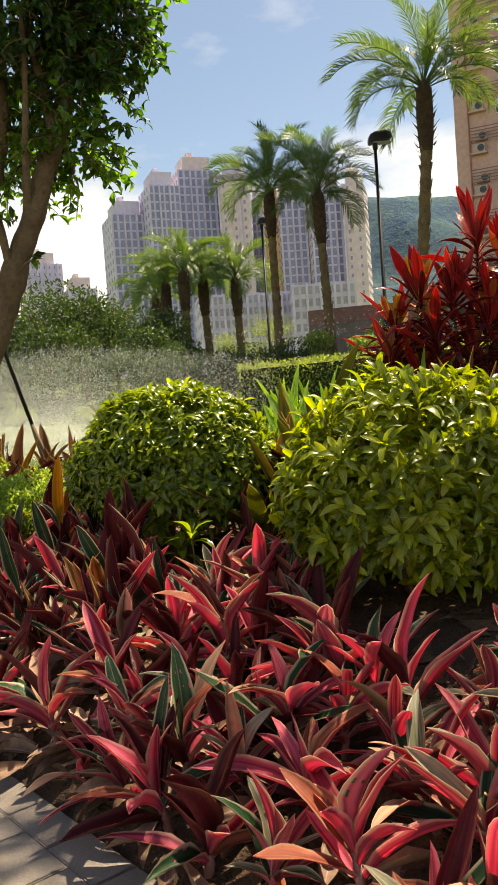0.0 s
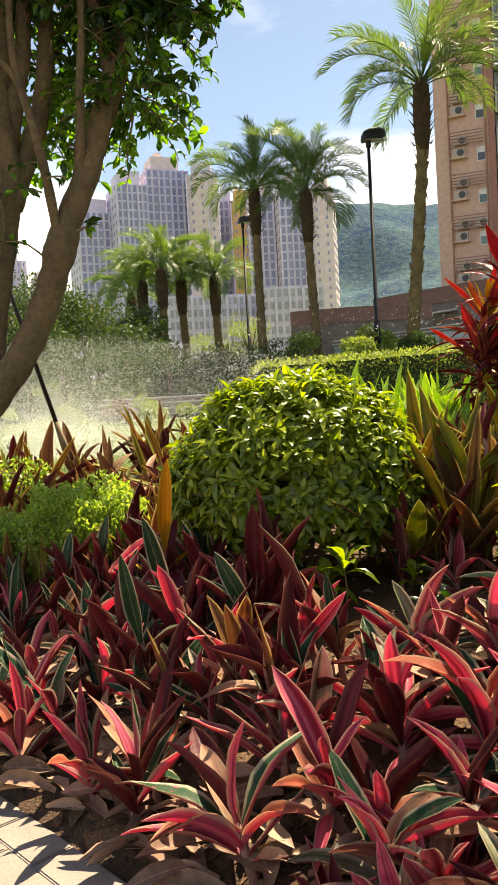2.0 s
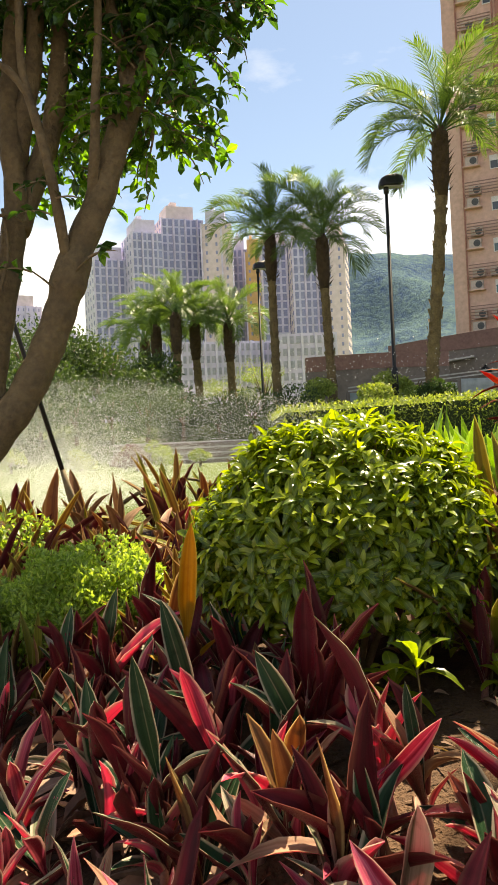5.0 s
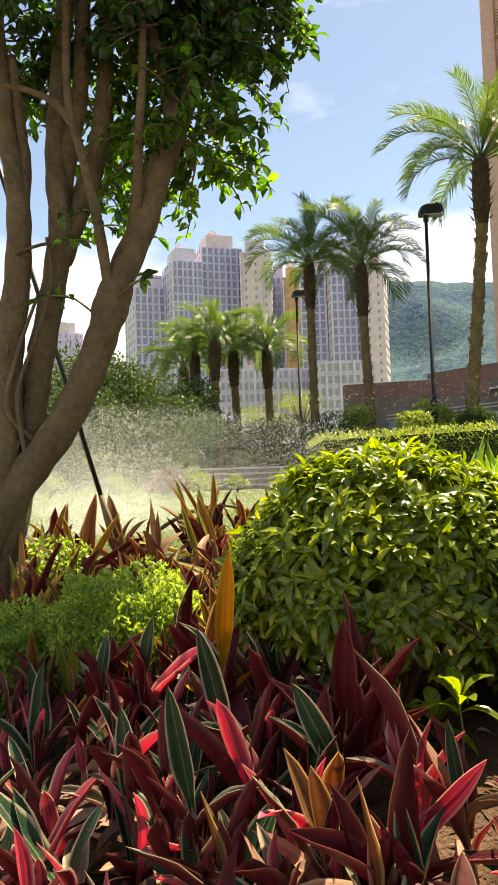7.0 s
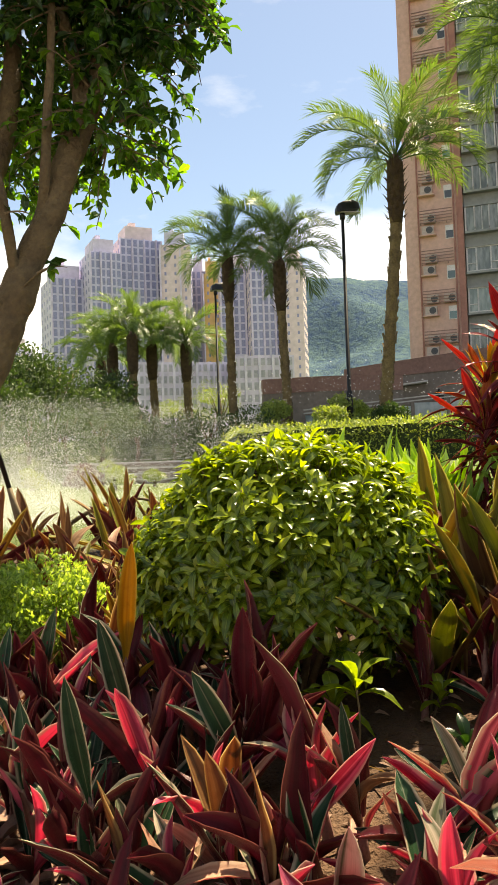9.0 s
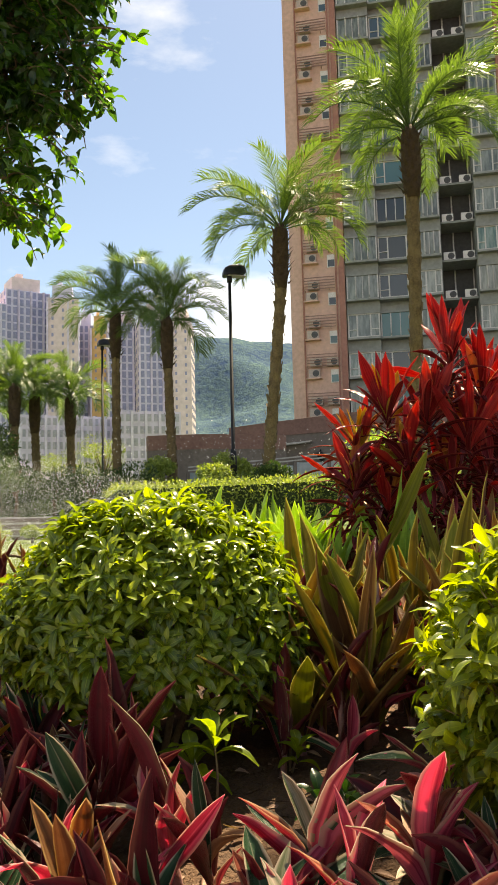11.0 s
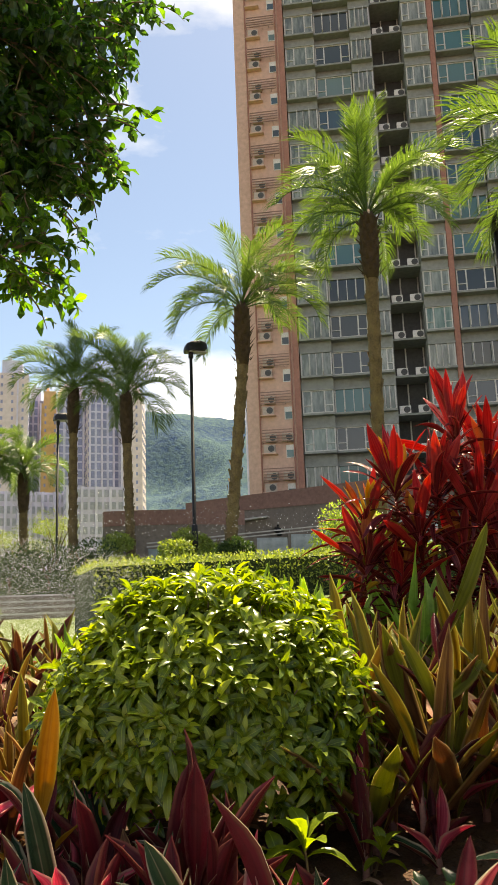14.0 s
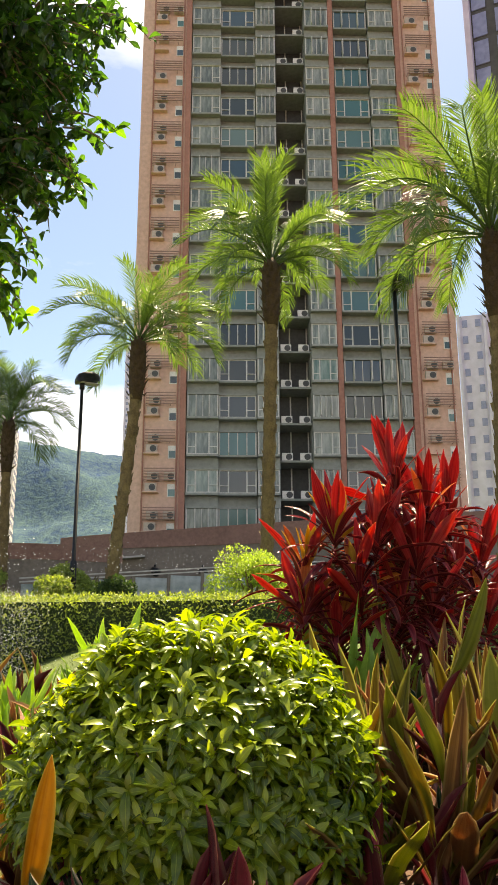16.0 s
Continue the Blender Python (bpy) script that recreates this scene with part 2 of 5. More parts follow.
# ground: soil in the bed, lawn further back
n = Nodes("ground")
sep = n.add("ShaderNodeSeparateXYZ")
n.link(n.tree.nodes.new("ShaderNodeTexCoord").outputs["Object"], sep.inputs["Vector"])
edge = n.add("ShaderNodeMapRange")
edge.inputs["From Min"].default_value, edge.inputs["From Max"].default_value = 9.6, 10.4
n.link(sep.outputs["Y"], edge.inputs["Value"])
fine, mid = n.noise(90, 4), n.noise(6, 6)
soil = n.mix(0.5, n.ramp(mid, [(0.3, (0.040, 0.019, 0.009)), (0.7, (0.100, 0.052, 0.024))]), n.ramp(fine, [(0.3, (0.020, 0.010, 0.006)), (0.7, (0.130, 0.070, 0.034))]))
lawn = n.mix(0.4, n.ramp(n.noise(0.6, 5), [(0.3, (0.070, 0.112, 0.020)), (0.7, (0.108, 0.155, 0.032))]), n.ramp(fine, [(0.3, (0.050, 0.085, 0.016)), (0.7, (0.145, 0.19, 0.042))]))
m_ground = n.surface(n.mix(edge.outputs["Result"], soil, lawn), 0.95, normal=n.bump(fine, 1.0, 0.035))

# wooded hill, with blue distance haze mixed into its colour
n = Nodes("hazed_wooded_hill")
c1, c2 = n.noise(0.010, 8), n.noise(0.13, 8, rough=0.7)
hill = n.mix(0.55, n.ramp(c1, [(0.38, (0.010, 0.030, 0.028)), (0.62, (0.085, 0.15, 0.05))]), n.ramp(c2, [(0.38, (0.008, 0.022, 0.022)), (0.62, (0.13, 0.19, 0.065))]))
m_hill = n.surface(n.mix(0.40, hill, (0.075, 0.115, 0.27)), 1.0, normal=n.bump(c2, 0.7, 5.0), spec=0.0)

m_bush = foliage("bush_leaf", (0.060, 0.118, 0.012), (0.33, 0.39, 0.032), 0.27, 0.42, 2.1, True)
m_fresh = foliage("fresh_leaf", (0.15, 0.25, 0.015), (0.42, 0.48, 0.03), 0.36, 0.42, 1.7, True)
m_lime = foliage("lime_leaf", (0.09, 0.145, 0.012), (0.40, 0.44, 0.03), 0.32, 0.48, 1.9, True)
m_tree = foliage("tree_leaf", (0.012, 0.042, 0.011), (0.048, 0.12, 0.018), 0.3, 0.45, 3.0, True)
# brighter copy of the tree leaf, its sunlight put into the green
m_sunlittree = foliage("sunlit_tree_leaf", (0.05, 0.14, 0.015), (0.14, 0.27, 0.025), 0.3, 0.5, 2.6, True)
m_smallleaf = foliage("small_leaf", (0.15, 0.26, 0.05), (0.38, 0.47, 0.12), 0.45, 0.5, 1.9, True)
m_hedge = foliage("hedge_leaf", (0.11, 0.18, 0.04), (0.40, 0.47, 0.12), 0.5, 0.35, 1.7, True)
m_palm = foliage("palm_leaf", (0.050, 0.108, 0.030), (0.135, 0.215, 0.060), 0.42, 0.42, 1.6, True, 0.5)
m_far = foliage("far_leaf", (0.018, 0.048, 0.016), (0.075, 0.13, 0.03), 0.6, 0.3, 1.7, True)
m_purple = foliage("purple_leaf", (0.10, 0.05, 0.06), (0.22, 0.12, 0.14), 0.6, 0.3, 1.2, True)
m_grass = foliage("grass", (0.065, 0.108, 0.018), (0.14, 0.19, 0.038), 0.6, 0.35, 1.4, True)
m_litter = foliage("litter_leaf", (0.20, 0.11, 0.07), (0.46, 0.30, 0.21), 0.8, 0.15, 1.1, True)
m_sword = foliage("sword_leaf", (0.22, 0.38, 0.06), (0.44, 0.58, 0.15), 0.45, 0.45, 1.8)
m_pinkleaf = striped_leaf("pink_leaf", (0.25, 0.016, 0.042), (0.60, 0.38, 0.30), (0.82, 0.165, 0.26), 0.36, 0.40, 1.55)
m_maroon = striped_leaf("maroon_leaf", (0.058, 0.009, 0.013), (0.17, 0.06, 0.045), (0.155, 0.017, 0.028), 0.30, 0.26, 1.8)
m_tan = striped_leaf("tan_leaf", (0.34, 0.17, 0.10), (0.55, 0.40, 0.26), (0.58, 0.36, 0.24), 0.5, 0.35, 1.2)
m_coral = striped_leaf("coral_leaf", (0.19, 0.040, 0.022), (0.48, 0.30, 0.17), (0.52, 0.15, 0.085), 0.36, 0.36, 1.4)
m_cream = striped_leaf("cream_leaf", (0.09, 0.12, 0.05), (0.62, 0.52, 0.40), (0.55, 0.48, 0.36), 0.4, 0.35, 1.3)
m_dry = striped_leaf("dry_leaf", (0.20, 0.11, 0.06), (0.36, 0.24, 0.14), (0.36, 0.23, 0.13), 0.7, 0.25, 1.1)
m_green = striped_leaf("dark_striped_leaf", (0.014, 0.046, 0.020), (0.60, 0.52, 0.36), (0.042, 0.095, 0.04), 0.30, 0.25)
m_bronze = striped_leaf("bronze_leaf", (0.14, 0.058, 0.030), (0.42, 0.29, 0.12), (0.29, 0.15, 0.06), 0.36, 0.46, 1.7)
m_olive = striped_leaf("olive_leaf", (0.10, 0.095, 0.014), (0.26, 0.24, 0.05), (0.27, 0.27, 0.03), 0.34, 0.46, 1.8)
m_yellowolive = striped_leaf("yellow_olive_leaf", (0.15, 0.16, 0.02), (0.32, 0.26, 0.06), (0.30, 0.31, 0.04), 0.34, 0.42, 1.4)
m_amber = striped_leaf("amber_leaf", (0.38, 0.20, 0.02), (0.46, 0.34, 0.06), (0.56, 0.33, 0.03), 0.4, 0.4, 1.4)
m_cordred = striped_leaf("scarlet_leaf", (0.26, 0.012, 0.022), (0.45, 0.06, 0.05), (0.52, 0.05, 0.045), 0.26, 0.42, 1.5)
m_flame = striped_leaf("flame_leaf", (0.46, 0.10, 0.02), (0.6, 0.2, 0.06), (0.68, 0.24, 0.04), 0.33, 0.42, 1.5)
m_corddark = striped_leaf("dark_red_leaf", (0.075, 0.011, 0.016), (0.34, 0.07, 0.06), (0.24, 0.026, 0.036), 0.18, 0.36, 1.7)


# ---- mesh helpers ----
class Buf:
    """Collects faces with materials and leaf coordinates for one mesh."""

    def __init__(self):
        self.v, self.f, self.m, self.uv = [], [], [], []

    def face(self, pts, mat=0, uv=None):
        k = len(self.v)
        self.v.extend(tuple(p) for p in pts)
        self.f.append(tuple(range(k, k + len(pts))))
        self.m.append(mat)
        self.uv.extend(uv or [(0.3, 0.5)] * len(pts))

    def strip(self, rows, mat=0, uvs=None):
        """A sheet of shared points: rows of equal length."""
        k, w = len(self.v), len(rows[0])
        for r in rows:
            self.v.extend(tuple(p) for p in r)
        for i in range(len(rows) - 1):
            for j in range(w - 1):
                a = k + i * w + j
                self.f.append((a, a + 1, a + w + 1, a + w))
                self.m.append(mat)
                if uvs:
                    self.uv.extend([uvs[i][j], uvs[i][j + 1], uvs[i + 1][j + 1], uvs[i + 1][j]])
                else:
                    self.uv.extend([(0.3, 0.5)] * 4)

    def box(self, x0, x1, y0, y1, z0, z1, mat=0):
        k = len(self.v)
        self.v.extend([(x0, y0, z0), (x1, y0, z0), (x1, y1, z0), (x0, y1, z0), (x0, y0, z1), (x1, y0, z1), (x1, y1, z1), (x0, y1, z1)])
        for q in ((0, 3, 2, 1), (4, 5, 6, 7), (0, 1, 5, 4), (1, 2, 6, 5), (2, 3, 7, 6), (3, 0, 4, 7)):
            self.f.append(tuple(k + i for i in q))
            self.m.append(mat)
            self.uv.extend([(0.3, 0.5)] * 4)

    def tube(self, pts, radii, sides=8, mat=0, cap=True):
        """A tapered tube along points."""
        pts = [Vector(p) for p in pts]
        k = len(self.v)
        side = Vector((1, 0, 0))
        for i, p in enumerate(pts):
            d = (pts[min(i + 1, len(pts) - 1)] - pts[max(i - 1, 0)]).normalized()
            a = (side - d * side.dot(d))
            if a.length < 1e-3:
                a = Vector((0, 1, 0)) - d * d.y
            a.normalize()
            side = a
            b = d.cross(a)
            for j in range(sides):
                th = 2 * math.pi * j / sides
                self.v.append(tuple(p + (a * math.cos(th) + b * math.sin(th)) * radii[i]))
        for i in range(len(pts) - 1):
            for j in range(sides):
                a, b = k + i * sides + j, k + i * sides + (j + 1) % sides
                self.f.append((a, b, b + sides, a + sides))
                self.m.append(mat)
                self.uv.extend([(0.3, 0.5)] * 4)
        if cap:
            for i in (0, len(pts) - 1):
                ring = [k + i * sides + j for j in range(sides)]
                self.f.append(tuple(ring[::-1] if i == 0 else ring))
                self.m.append(mat)
                self.uv.extend([(0.3, 0.5)] * sides)

    def merge(self, other, m):
        k = len(self.v)
        self.v.extend(tuple(m @ Vector(p)) for p in other.v)
        self.f.extend(tuple(i + k for i in q) for q in other.f)
        self.m.extend(other.m)
        self.uv.extend(other.uv)

    def mesh(self, name, mats, smooth=False):
        me = bpy.data.meshes.new(name)
        me.from_pydata(self.v, [], self.f)
        for mat in mats if isinstance(mats, (list, tuple)) else [mats]:
            me.materials.append(mat)
        me.polygons.foreach_set("material_index", self.m)
        me.polygons.foreach_set("use_smooth", [smooth] * len(self.f))
        layer = me.uv_layers.new(name="UVMap")
        layer.data.foreach_set("uv", [c for p in self.uv for c in p])
        me.update()
        return me


def thing(name, label, category, at=None, group="", kind=""):
    ob = new(name)
    ob.matrix_world = at or Matrix()
    return tagged(ob, label, category, group, kind)


def part(name, data, parent, m=None, label="", kind=""):
    ob = new(name, data)
    ob.parent = parent
    ob.matrix_basis = m or Matrix()
    return tagged(ob, label, kind=kind)


def ranf(a, b):
    return random.uniform(a, b)


def smooth(a, b, x):
    t = min(1.0, max(0.0, (x - a) / (b - a)))
    return t * t * (3 - 2 * t)


def spline(pts, steps=6):
    """Points of a smooth line through pts."""
    pts = [Vector(p) for p in pts]
    out = []
    for i in range(len(pts) - 1):
        p0, p1, p2, p3 = pts[max(i - 1, 0)], pts[i], pts[i + 1], pts[min(i + 2, len(pts) - 1)]
        for j in range(steps):
            t = j / steps
            out.append(0.5 * (2 * p1 + (p2 - p0) * t + (2 * p0 - 5 * p1 + 4 * p2 - p3) * t * t + (3 * p1 - p0 - 3 * p2 + p3) * t ** 3))
    return out + [pts[-1]]


# ---- ground ----
def inland(x, y):
    """Metres from the path's edge into the bed."""
    return 0.767 * x + 0.642 * y - 1.197


def ground_z(x, y):
    s = inland(x, y)
    if s <= 0:
        return -0.03
    z = 0.02 + 0.46 * smooth(-0.4, 1.5, s) - 0.06 + 0.3 * smooth(0.8, 4.5, s) + 0.22 * smooth(4, 10, s)
    right = smooth(0.1, 2.4, x - 0.05 * (y - 13)) if y > 15 else smooth(-0.9, 1.6, x) * (1 - smooth(13, 15, y)) + smooth(0.1, 2.4, x - 0.05 * (y - 13)) * smooth(13, 15, y)
    z += right * (0.55 * smooth(8.5, 12.5, y) + 1.05 * smooth(16, 27, y) + 0.6 * smooth(27, 32, y))
    z += (1 - right) * (0.15 * smooth(14, 28, y) + 2.0 * smooth(29.5, 36, y))
    z += 0.3 * smooth(36, 80, y)
    if s < 12:
        z += 0.02 * noise.noise((x * 3, y * 3, 0)) * smooth(0.0, 0.3, s)
    return z


def axis(lo, hi, fine_lo, fine_hi, step):
    out, x, d = [], fine_lo, step
    while x < fine_hi:
        out.append(x)
        x += step
    while x < hi:
        out.append(x)
        d *= 1.25
        x += d
    out.append(hi)
    x, d = fine_lo, step
    while x > lo:
        d *= 1.25
        x -= d
        out.insert(0, max(x, lo))
    return out


buf = Buf()
ax, ay = axis(-3000, 3000, -4, 4, 0.12), axis(-3000, 3000, -1, 14, 0.12)
buf.strip([[(x, y, ground_z(x, y)) for x in ax] for y in ay])
ground = new("ground", buf.mesh("ground", m_ground, True))
tagged(ground, "brown soil bank rising to a clipped green lawn", "ground", kind="structure")

KERB = Matrix(((-0.642, 0.767, 0, -0.9), (0.767, 0.642, 0, 2.94), (0, 0, 1, 0), (0, 0, 0, 1)))  # x along the edge, y into the bed


def pavement():
    buf = Buf()
    buf.box(-40, 40, -6.0, -0.002, -0.12, 0.003)
    floor = new("pavement", buf.mesh("pavement", m_tile))
    floor.matrix_world = KERB
    tagged(floor, "grey-beige paved garden path beside the planted bed", "pavement", kind="structure")
    edge, slab = Buf(), Buf()
    for b, w, d in ((edge, 0.295, 0.145), (slab, 0.295, 0.295)):
        b.box(-w / 2, w / 2, -d / 2, d / 2, -0.03, 0.006)
        b.strip([[(-w / 2 + 0.006, -d / 2 + 0.006, 0.0095), (w / 2 - 0.006, -d / 2 + 0.006, 0.0095)], [(-w / 2 + 0.006, d / 2 - 0.006, 0.0095), (w / 2 - 0.006, d / 2 - 0.006, 0.0095)]])
    e, s = edge.mesh("edge_tile", m_tile), slab.mesh("tile", m_tile)
    for i in range(-13, 17):
        part("kerb_tile", e, floor, Matrix.Translation((i * 0.3, -0.078, ranf(-0.001, 0.002))))
        for j in range(8):
            part("tile", s, floor, Matrix.Translation((i * 0.3 + 0.15, -0.302 - j * 0.3, ranf(-0.001, 0.002))))


pavement()


# ---- leaves ----
def blade(length, width, droop, fold, rows=7, wide_at=0.45, twist=0.0, strap=True):
    """A long leaf along +y that bows down, cupped along its midrib, its upper and lower skin as materials 0 and 1."""
    buf = Buf()
    top, low, uvs = [], [], []
    across = (-1.0, -0.55, 0.0, 0.55, 1.0)
    for i in range(rows + 1):
        t = i / rows
        if strap:
            w = 0.30 + 0.70 * smooth(0.0, wide_at, t)
            w *= max(0.0, 1 - max(0.0, (t - 0.45) / 0.55) ** 2.6) ** 0.9
        else:
            k = t / wide_at if t < wide_at else (1 - t) / (1 - wide_at)
            w = 0.28 * (1 - t) + 0.72 * math.sin(min(1, k) * math.pi / 2) if t < wide_at else math.sin(max(0, k) * math.pi / 2) ** 0.85
        w = width * w / 2 + 0.0006
        ang = droop * t
        y, z = length * t * math.cos(ang * 0.6), length * (t * 0.12 - math.sin(ang) * t * 0.55)
        a = twist * t
        cup = fold * (1.15 - 0.5 * t)
        row = []
        for u in across:
            px, pz = u * w * math.cos(cup * 0.55 * abs(u)), abs(u) ** 1.5 * w * cup + 0.16 * w * u * math.sin(t * 11 + twist * 9 + u)
            row.append((px * math.cos(a) - pz * math.sin(a), y, z + px * math.sin(a) + pz * math.cos(a)))
        top.append(row)
        low.append([(p[0], p[1], p[2] - 0.0018) for p in row[::-1]])
        uvs.append([(0.5 + u / 2, t) for u in across])
    buf.strip(top, 0, uvs)
    buf.strip(low, 1, [u[::-1] for u in uvs])
    return buf


def blade_set(name, n, mats, length, width, droop, fold, wide_at=0.4, strap=True):
    out = []
    for i in range(n):
        L = length * ranf(0.85, 1.15)
        b = blade(L, width * ranf(0.85, 1.15), ranf(*droop), ranf(*fold), 8, wide_at, ranf(-0.6, 0.6), strap)
        out.append(b.mesh(name, mats, True))
    return out


SETS = {
    "pink": blade_set("leaf", 8, [m_pinkleaf, m_pinkleaf], 0.33, 0.062, (0.1, 1.2), (0.6, 1.8)),
    "coral": blade_set("leaf", 6, [m_coral, m_pinkleaf], 0.33, 0.062, (0.2, 1.5), (0.4, 1.4)),
    "cream": blade_set("leaf", 5, [m_cream, m_pinkleaf], 0.33, 0.062, (0.1, 1.0), (0.4, 1.3)),
    "two_tone": blade_set("leaf", 8, [m_green, m_pinkleaf], 0.35, 0.070, (0.0, 1.0), (0.4, 1.3)),
    "dry": blade_set("leaf", 4, [m_dry, m_dry], 0.28, 0.052, (0.9, 1.7), (0.3, 1.5)),
    "maroon": blade_set("leaf", 8, [m_maroon, m_maroon], 0.37, 0.072, (0.0, 0.5), (0.7, 1.8)),
    "green": blade_set("leaf", 8, [m_green, m_maroon], 0.37, 0.070, (0.0, 0.55), (0.6, 1.6)),
    "tan": blade_set("leaf", 6, [m_tan, m_pinkleaf], 0.34, 0.066, (0.2, 1.2), (0.3, 1.2)),
    "bronze": blade_set("leaf", 6, [m_bronze, m_bronze], 0.36, 0.060, (0.0, 0.8), (0.4, 1.2)),
    "olive": blade_set("leaf", 6, [m_olive, m_bronze], 0.46, 0.052, (0.0, 0.6), (0.3, 1.0)),
    "yellow_olive": blade_set("leaf", 4, [m_yellowolive, m_yellowolive], 0.42, 0.058, (0.0, 0.5), (0.3, 0.9)),
    "amber": blade_set("leaf", 4, [m_amber, m_amber], 0.36, 0.075, (0.0, 0.4), (0.3, 0.7)),
    "scarlet": blade_set("leaf", 6, [m_cordred, m_cordred], 0.52, 0.086, (0.0, 0.5), (0.15, 0.6), 0.6, False),
    "flame": blade_set("leaf", 6, [m_flame, m_cordred], 0.50, 0.080, (0.0, 0.7), (0.15, 0.6), 0.6, False),
    "darkred": blade_set("leaf", 8, [m_corddark, m_corddark], 0.52, 0.058, (0.5, 1.7), (0.2, 0.9), 0.5, False),
    "sword": blade_set("leaf", 5, [m_sword, m_sword], 0.40, 0.068, (0.0, 0.5), (0.1, 0.7), 0.4, False),
}
LABELS = {
    "cream": "low plant with a pale cream and grey-green leaf",
    "pink": "low rosette plant with pink and red striped leaves",
    "maroon": "low rosette plant with dark maroon leaves",
    "green": "low rosette plant with dark green white-edged leaves",
    "bronze": "bronze-orange leaved rosette plant in the bed",
    "olive": "tall olive and bronze broad-leaved plant in the bed",
    "yellow_olive": "tall plant with yellow-olive upright leaves",
    "dry": "withered brown-leaved rosette plant at the back of the bed",
    "amber": "rosette plant with one amber-yellow upright leaf",
    "sword": "bright green sword-leaved plant behind the bushes",
}


NAMES = {"tall bed plants": "tall_plant", "sword plants": "sword_plant", "bronze plants": "bronze_plant"}


def rosette(x, y, kinds, count, size=1.0, upright=0.55, group="bed plants", far=False):
    """A plant of arching leaves round a short stem. kinds: leaf sets with weights; the first gives the label."""
    z = ground_z(x, y) - 0.015
    names = list(kinds)
    lead = max(names, key=lambda k: kinds[k])
    ob = thing(NAMES.get(group, "rosette_plant"), LABELS[lead], "plant", pose(x, y, z, ranf(-13, 13), ranf(-13, 13), ranf(0, 360)), group)
    stem = Buf()
    h = (ranf(0.08, 0.20) if group == "bed plants" else 0.09) * size
    stem.tube([(0, 0, -0.04), (0.004, 0.003, h * 0.5), (0, 0, h)], [0.016 * size, 0.014 * size, 0.007 * size], 6)
    part("stem", stem.mesh("stem", m_cane, True), ob)
    joined = []
    for i in range(count):
        k = i / count
        name = random.choices(names, [kinds[q] for q in names])[0]
        tilt = 88 - (88 - 20) * (1 - k) if upright < 0.3 else (80 - 55 * k) + ranf(-10, 10)
        if upright > 0.9:
            tilt = (84 - 26 * k) + ranf(-9, 9) if i % 5 else ranf(30, 60)
        tilt += ranf(-9, 9)
        m = pose(0, 0, h * (0.35 + 0.6 * (1 - k)), 0, 0, i * 137.5 + ranf(-35, 35)) @ pose(0, 0, 0, tilt * (0.5 + 0.6 * upright), 0, 0) @ Matrix.Scale(size * ranf(0.6, 1.15), 4)
        if far:
            joined.append((random.choice(SETS[name]), m))
        else:
            part("leaf", random.choice(SETS[name]), ob, m)
    if far:
        buf, mats = Buf(), []
        for me, m in joined:
            k = len(buf.v)
            buf.v.extend(tuple(m @ v.co) for v in me.vertices)
            uv = me.uv_layers[0].data
            for f in me.polygons:
                mat = me.materials[f.material_index]
                if mat not in mats:
                    mats.append(mat)
                buf.f.append(tuple(k + i for i in f.vertices))
                buf.m.append(mats.index(mat))
                buf.uv.extend(tuple(uv[i].uv) for i in f.loop_indices)
        part("foliage", buf.mesh("foliage", mats, True), ob, kind="stuff")
    return ob


def oval(length, width, rows=4, curl=0.25):
    """An oval leaf along +y, widest past its middle, arched and folded."""
    buf = Buf()
    top, uvs = [], []
    for i in range(rows + 1):
        t = i / rows
        w = width / 2 * math.sin(math.pi * min(1.0, t * 0.96 + 0.02) ** 1.45) ** 0.7 + 0.0004
        z = length * (0.22 * math.sin(t * 2.0) - curl * t * t)
        top.append([(-w, length * t, z + w * 0.4), (0, length * t, z), (w, length * t, z + w * 0.4)])
        uvs.append([(0, t), (0.5, t), (1, t)])
    buf.strip(top, 0, uvs)
    return buf


def sprig(n, length, width, stem=0.05):
    """A whorl of oval leaves at the end of a twig along +z."""
    buf = Buf()
    buf.tube([(0, 0, -stem), (0, 0, 0.01)], [0.0025, 0.002], 4, 1)
    for i in range(n):
        tilt = (62 - 62 * i / n) + ranf(-18, 18)
        buf.merge(oval(length * ranf(0.7, 1.15), width * ranf(0.8, 1.15), 5, ranf(0.15, 0.7)), pose(0, 0, ranf(-0.03, 0.01), 0, 0, i * 137.5 + ranf(-20, 20)) @ pose(0, 0.004, 0, tilt, 0, 0))
    return buf


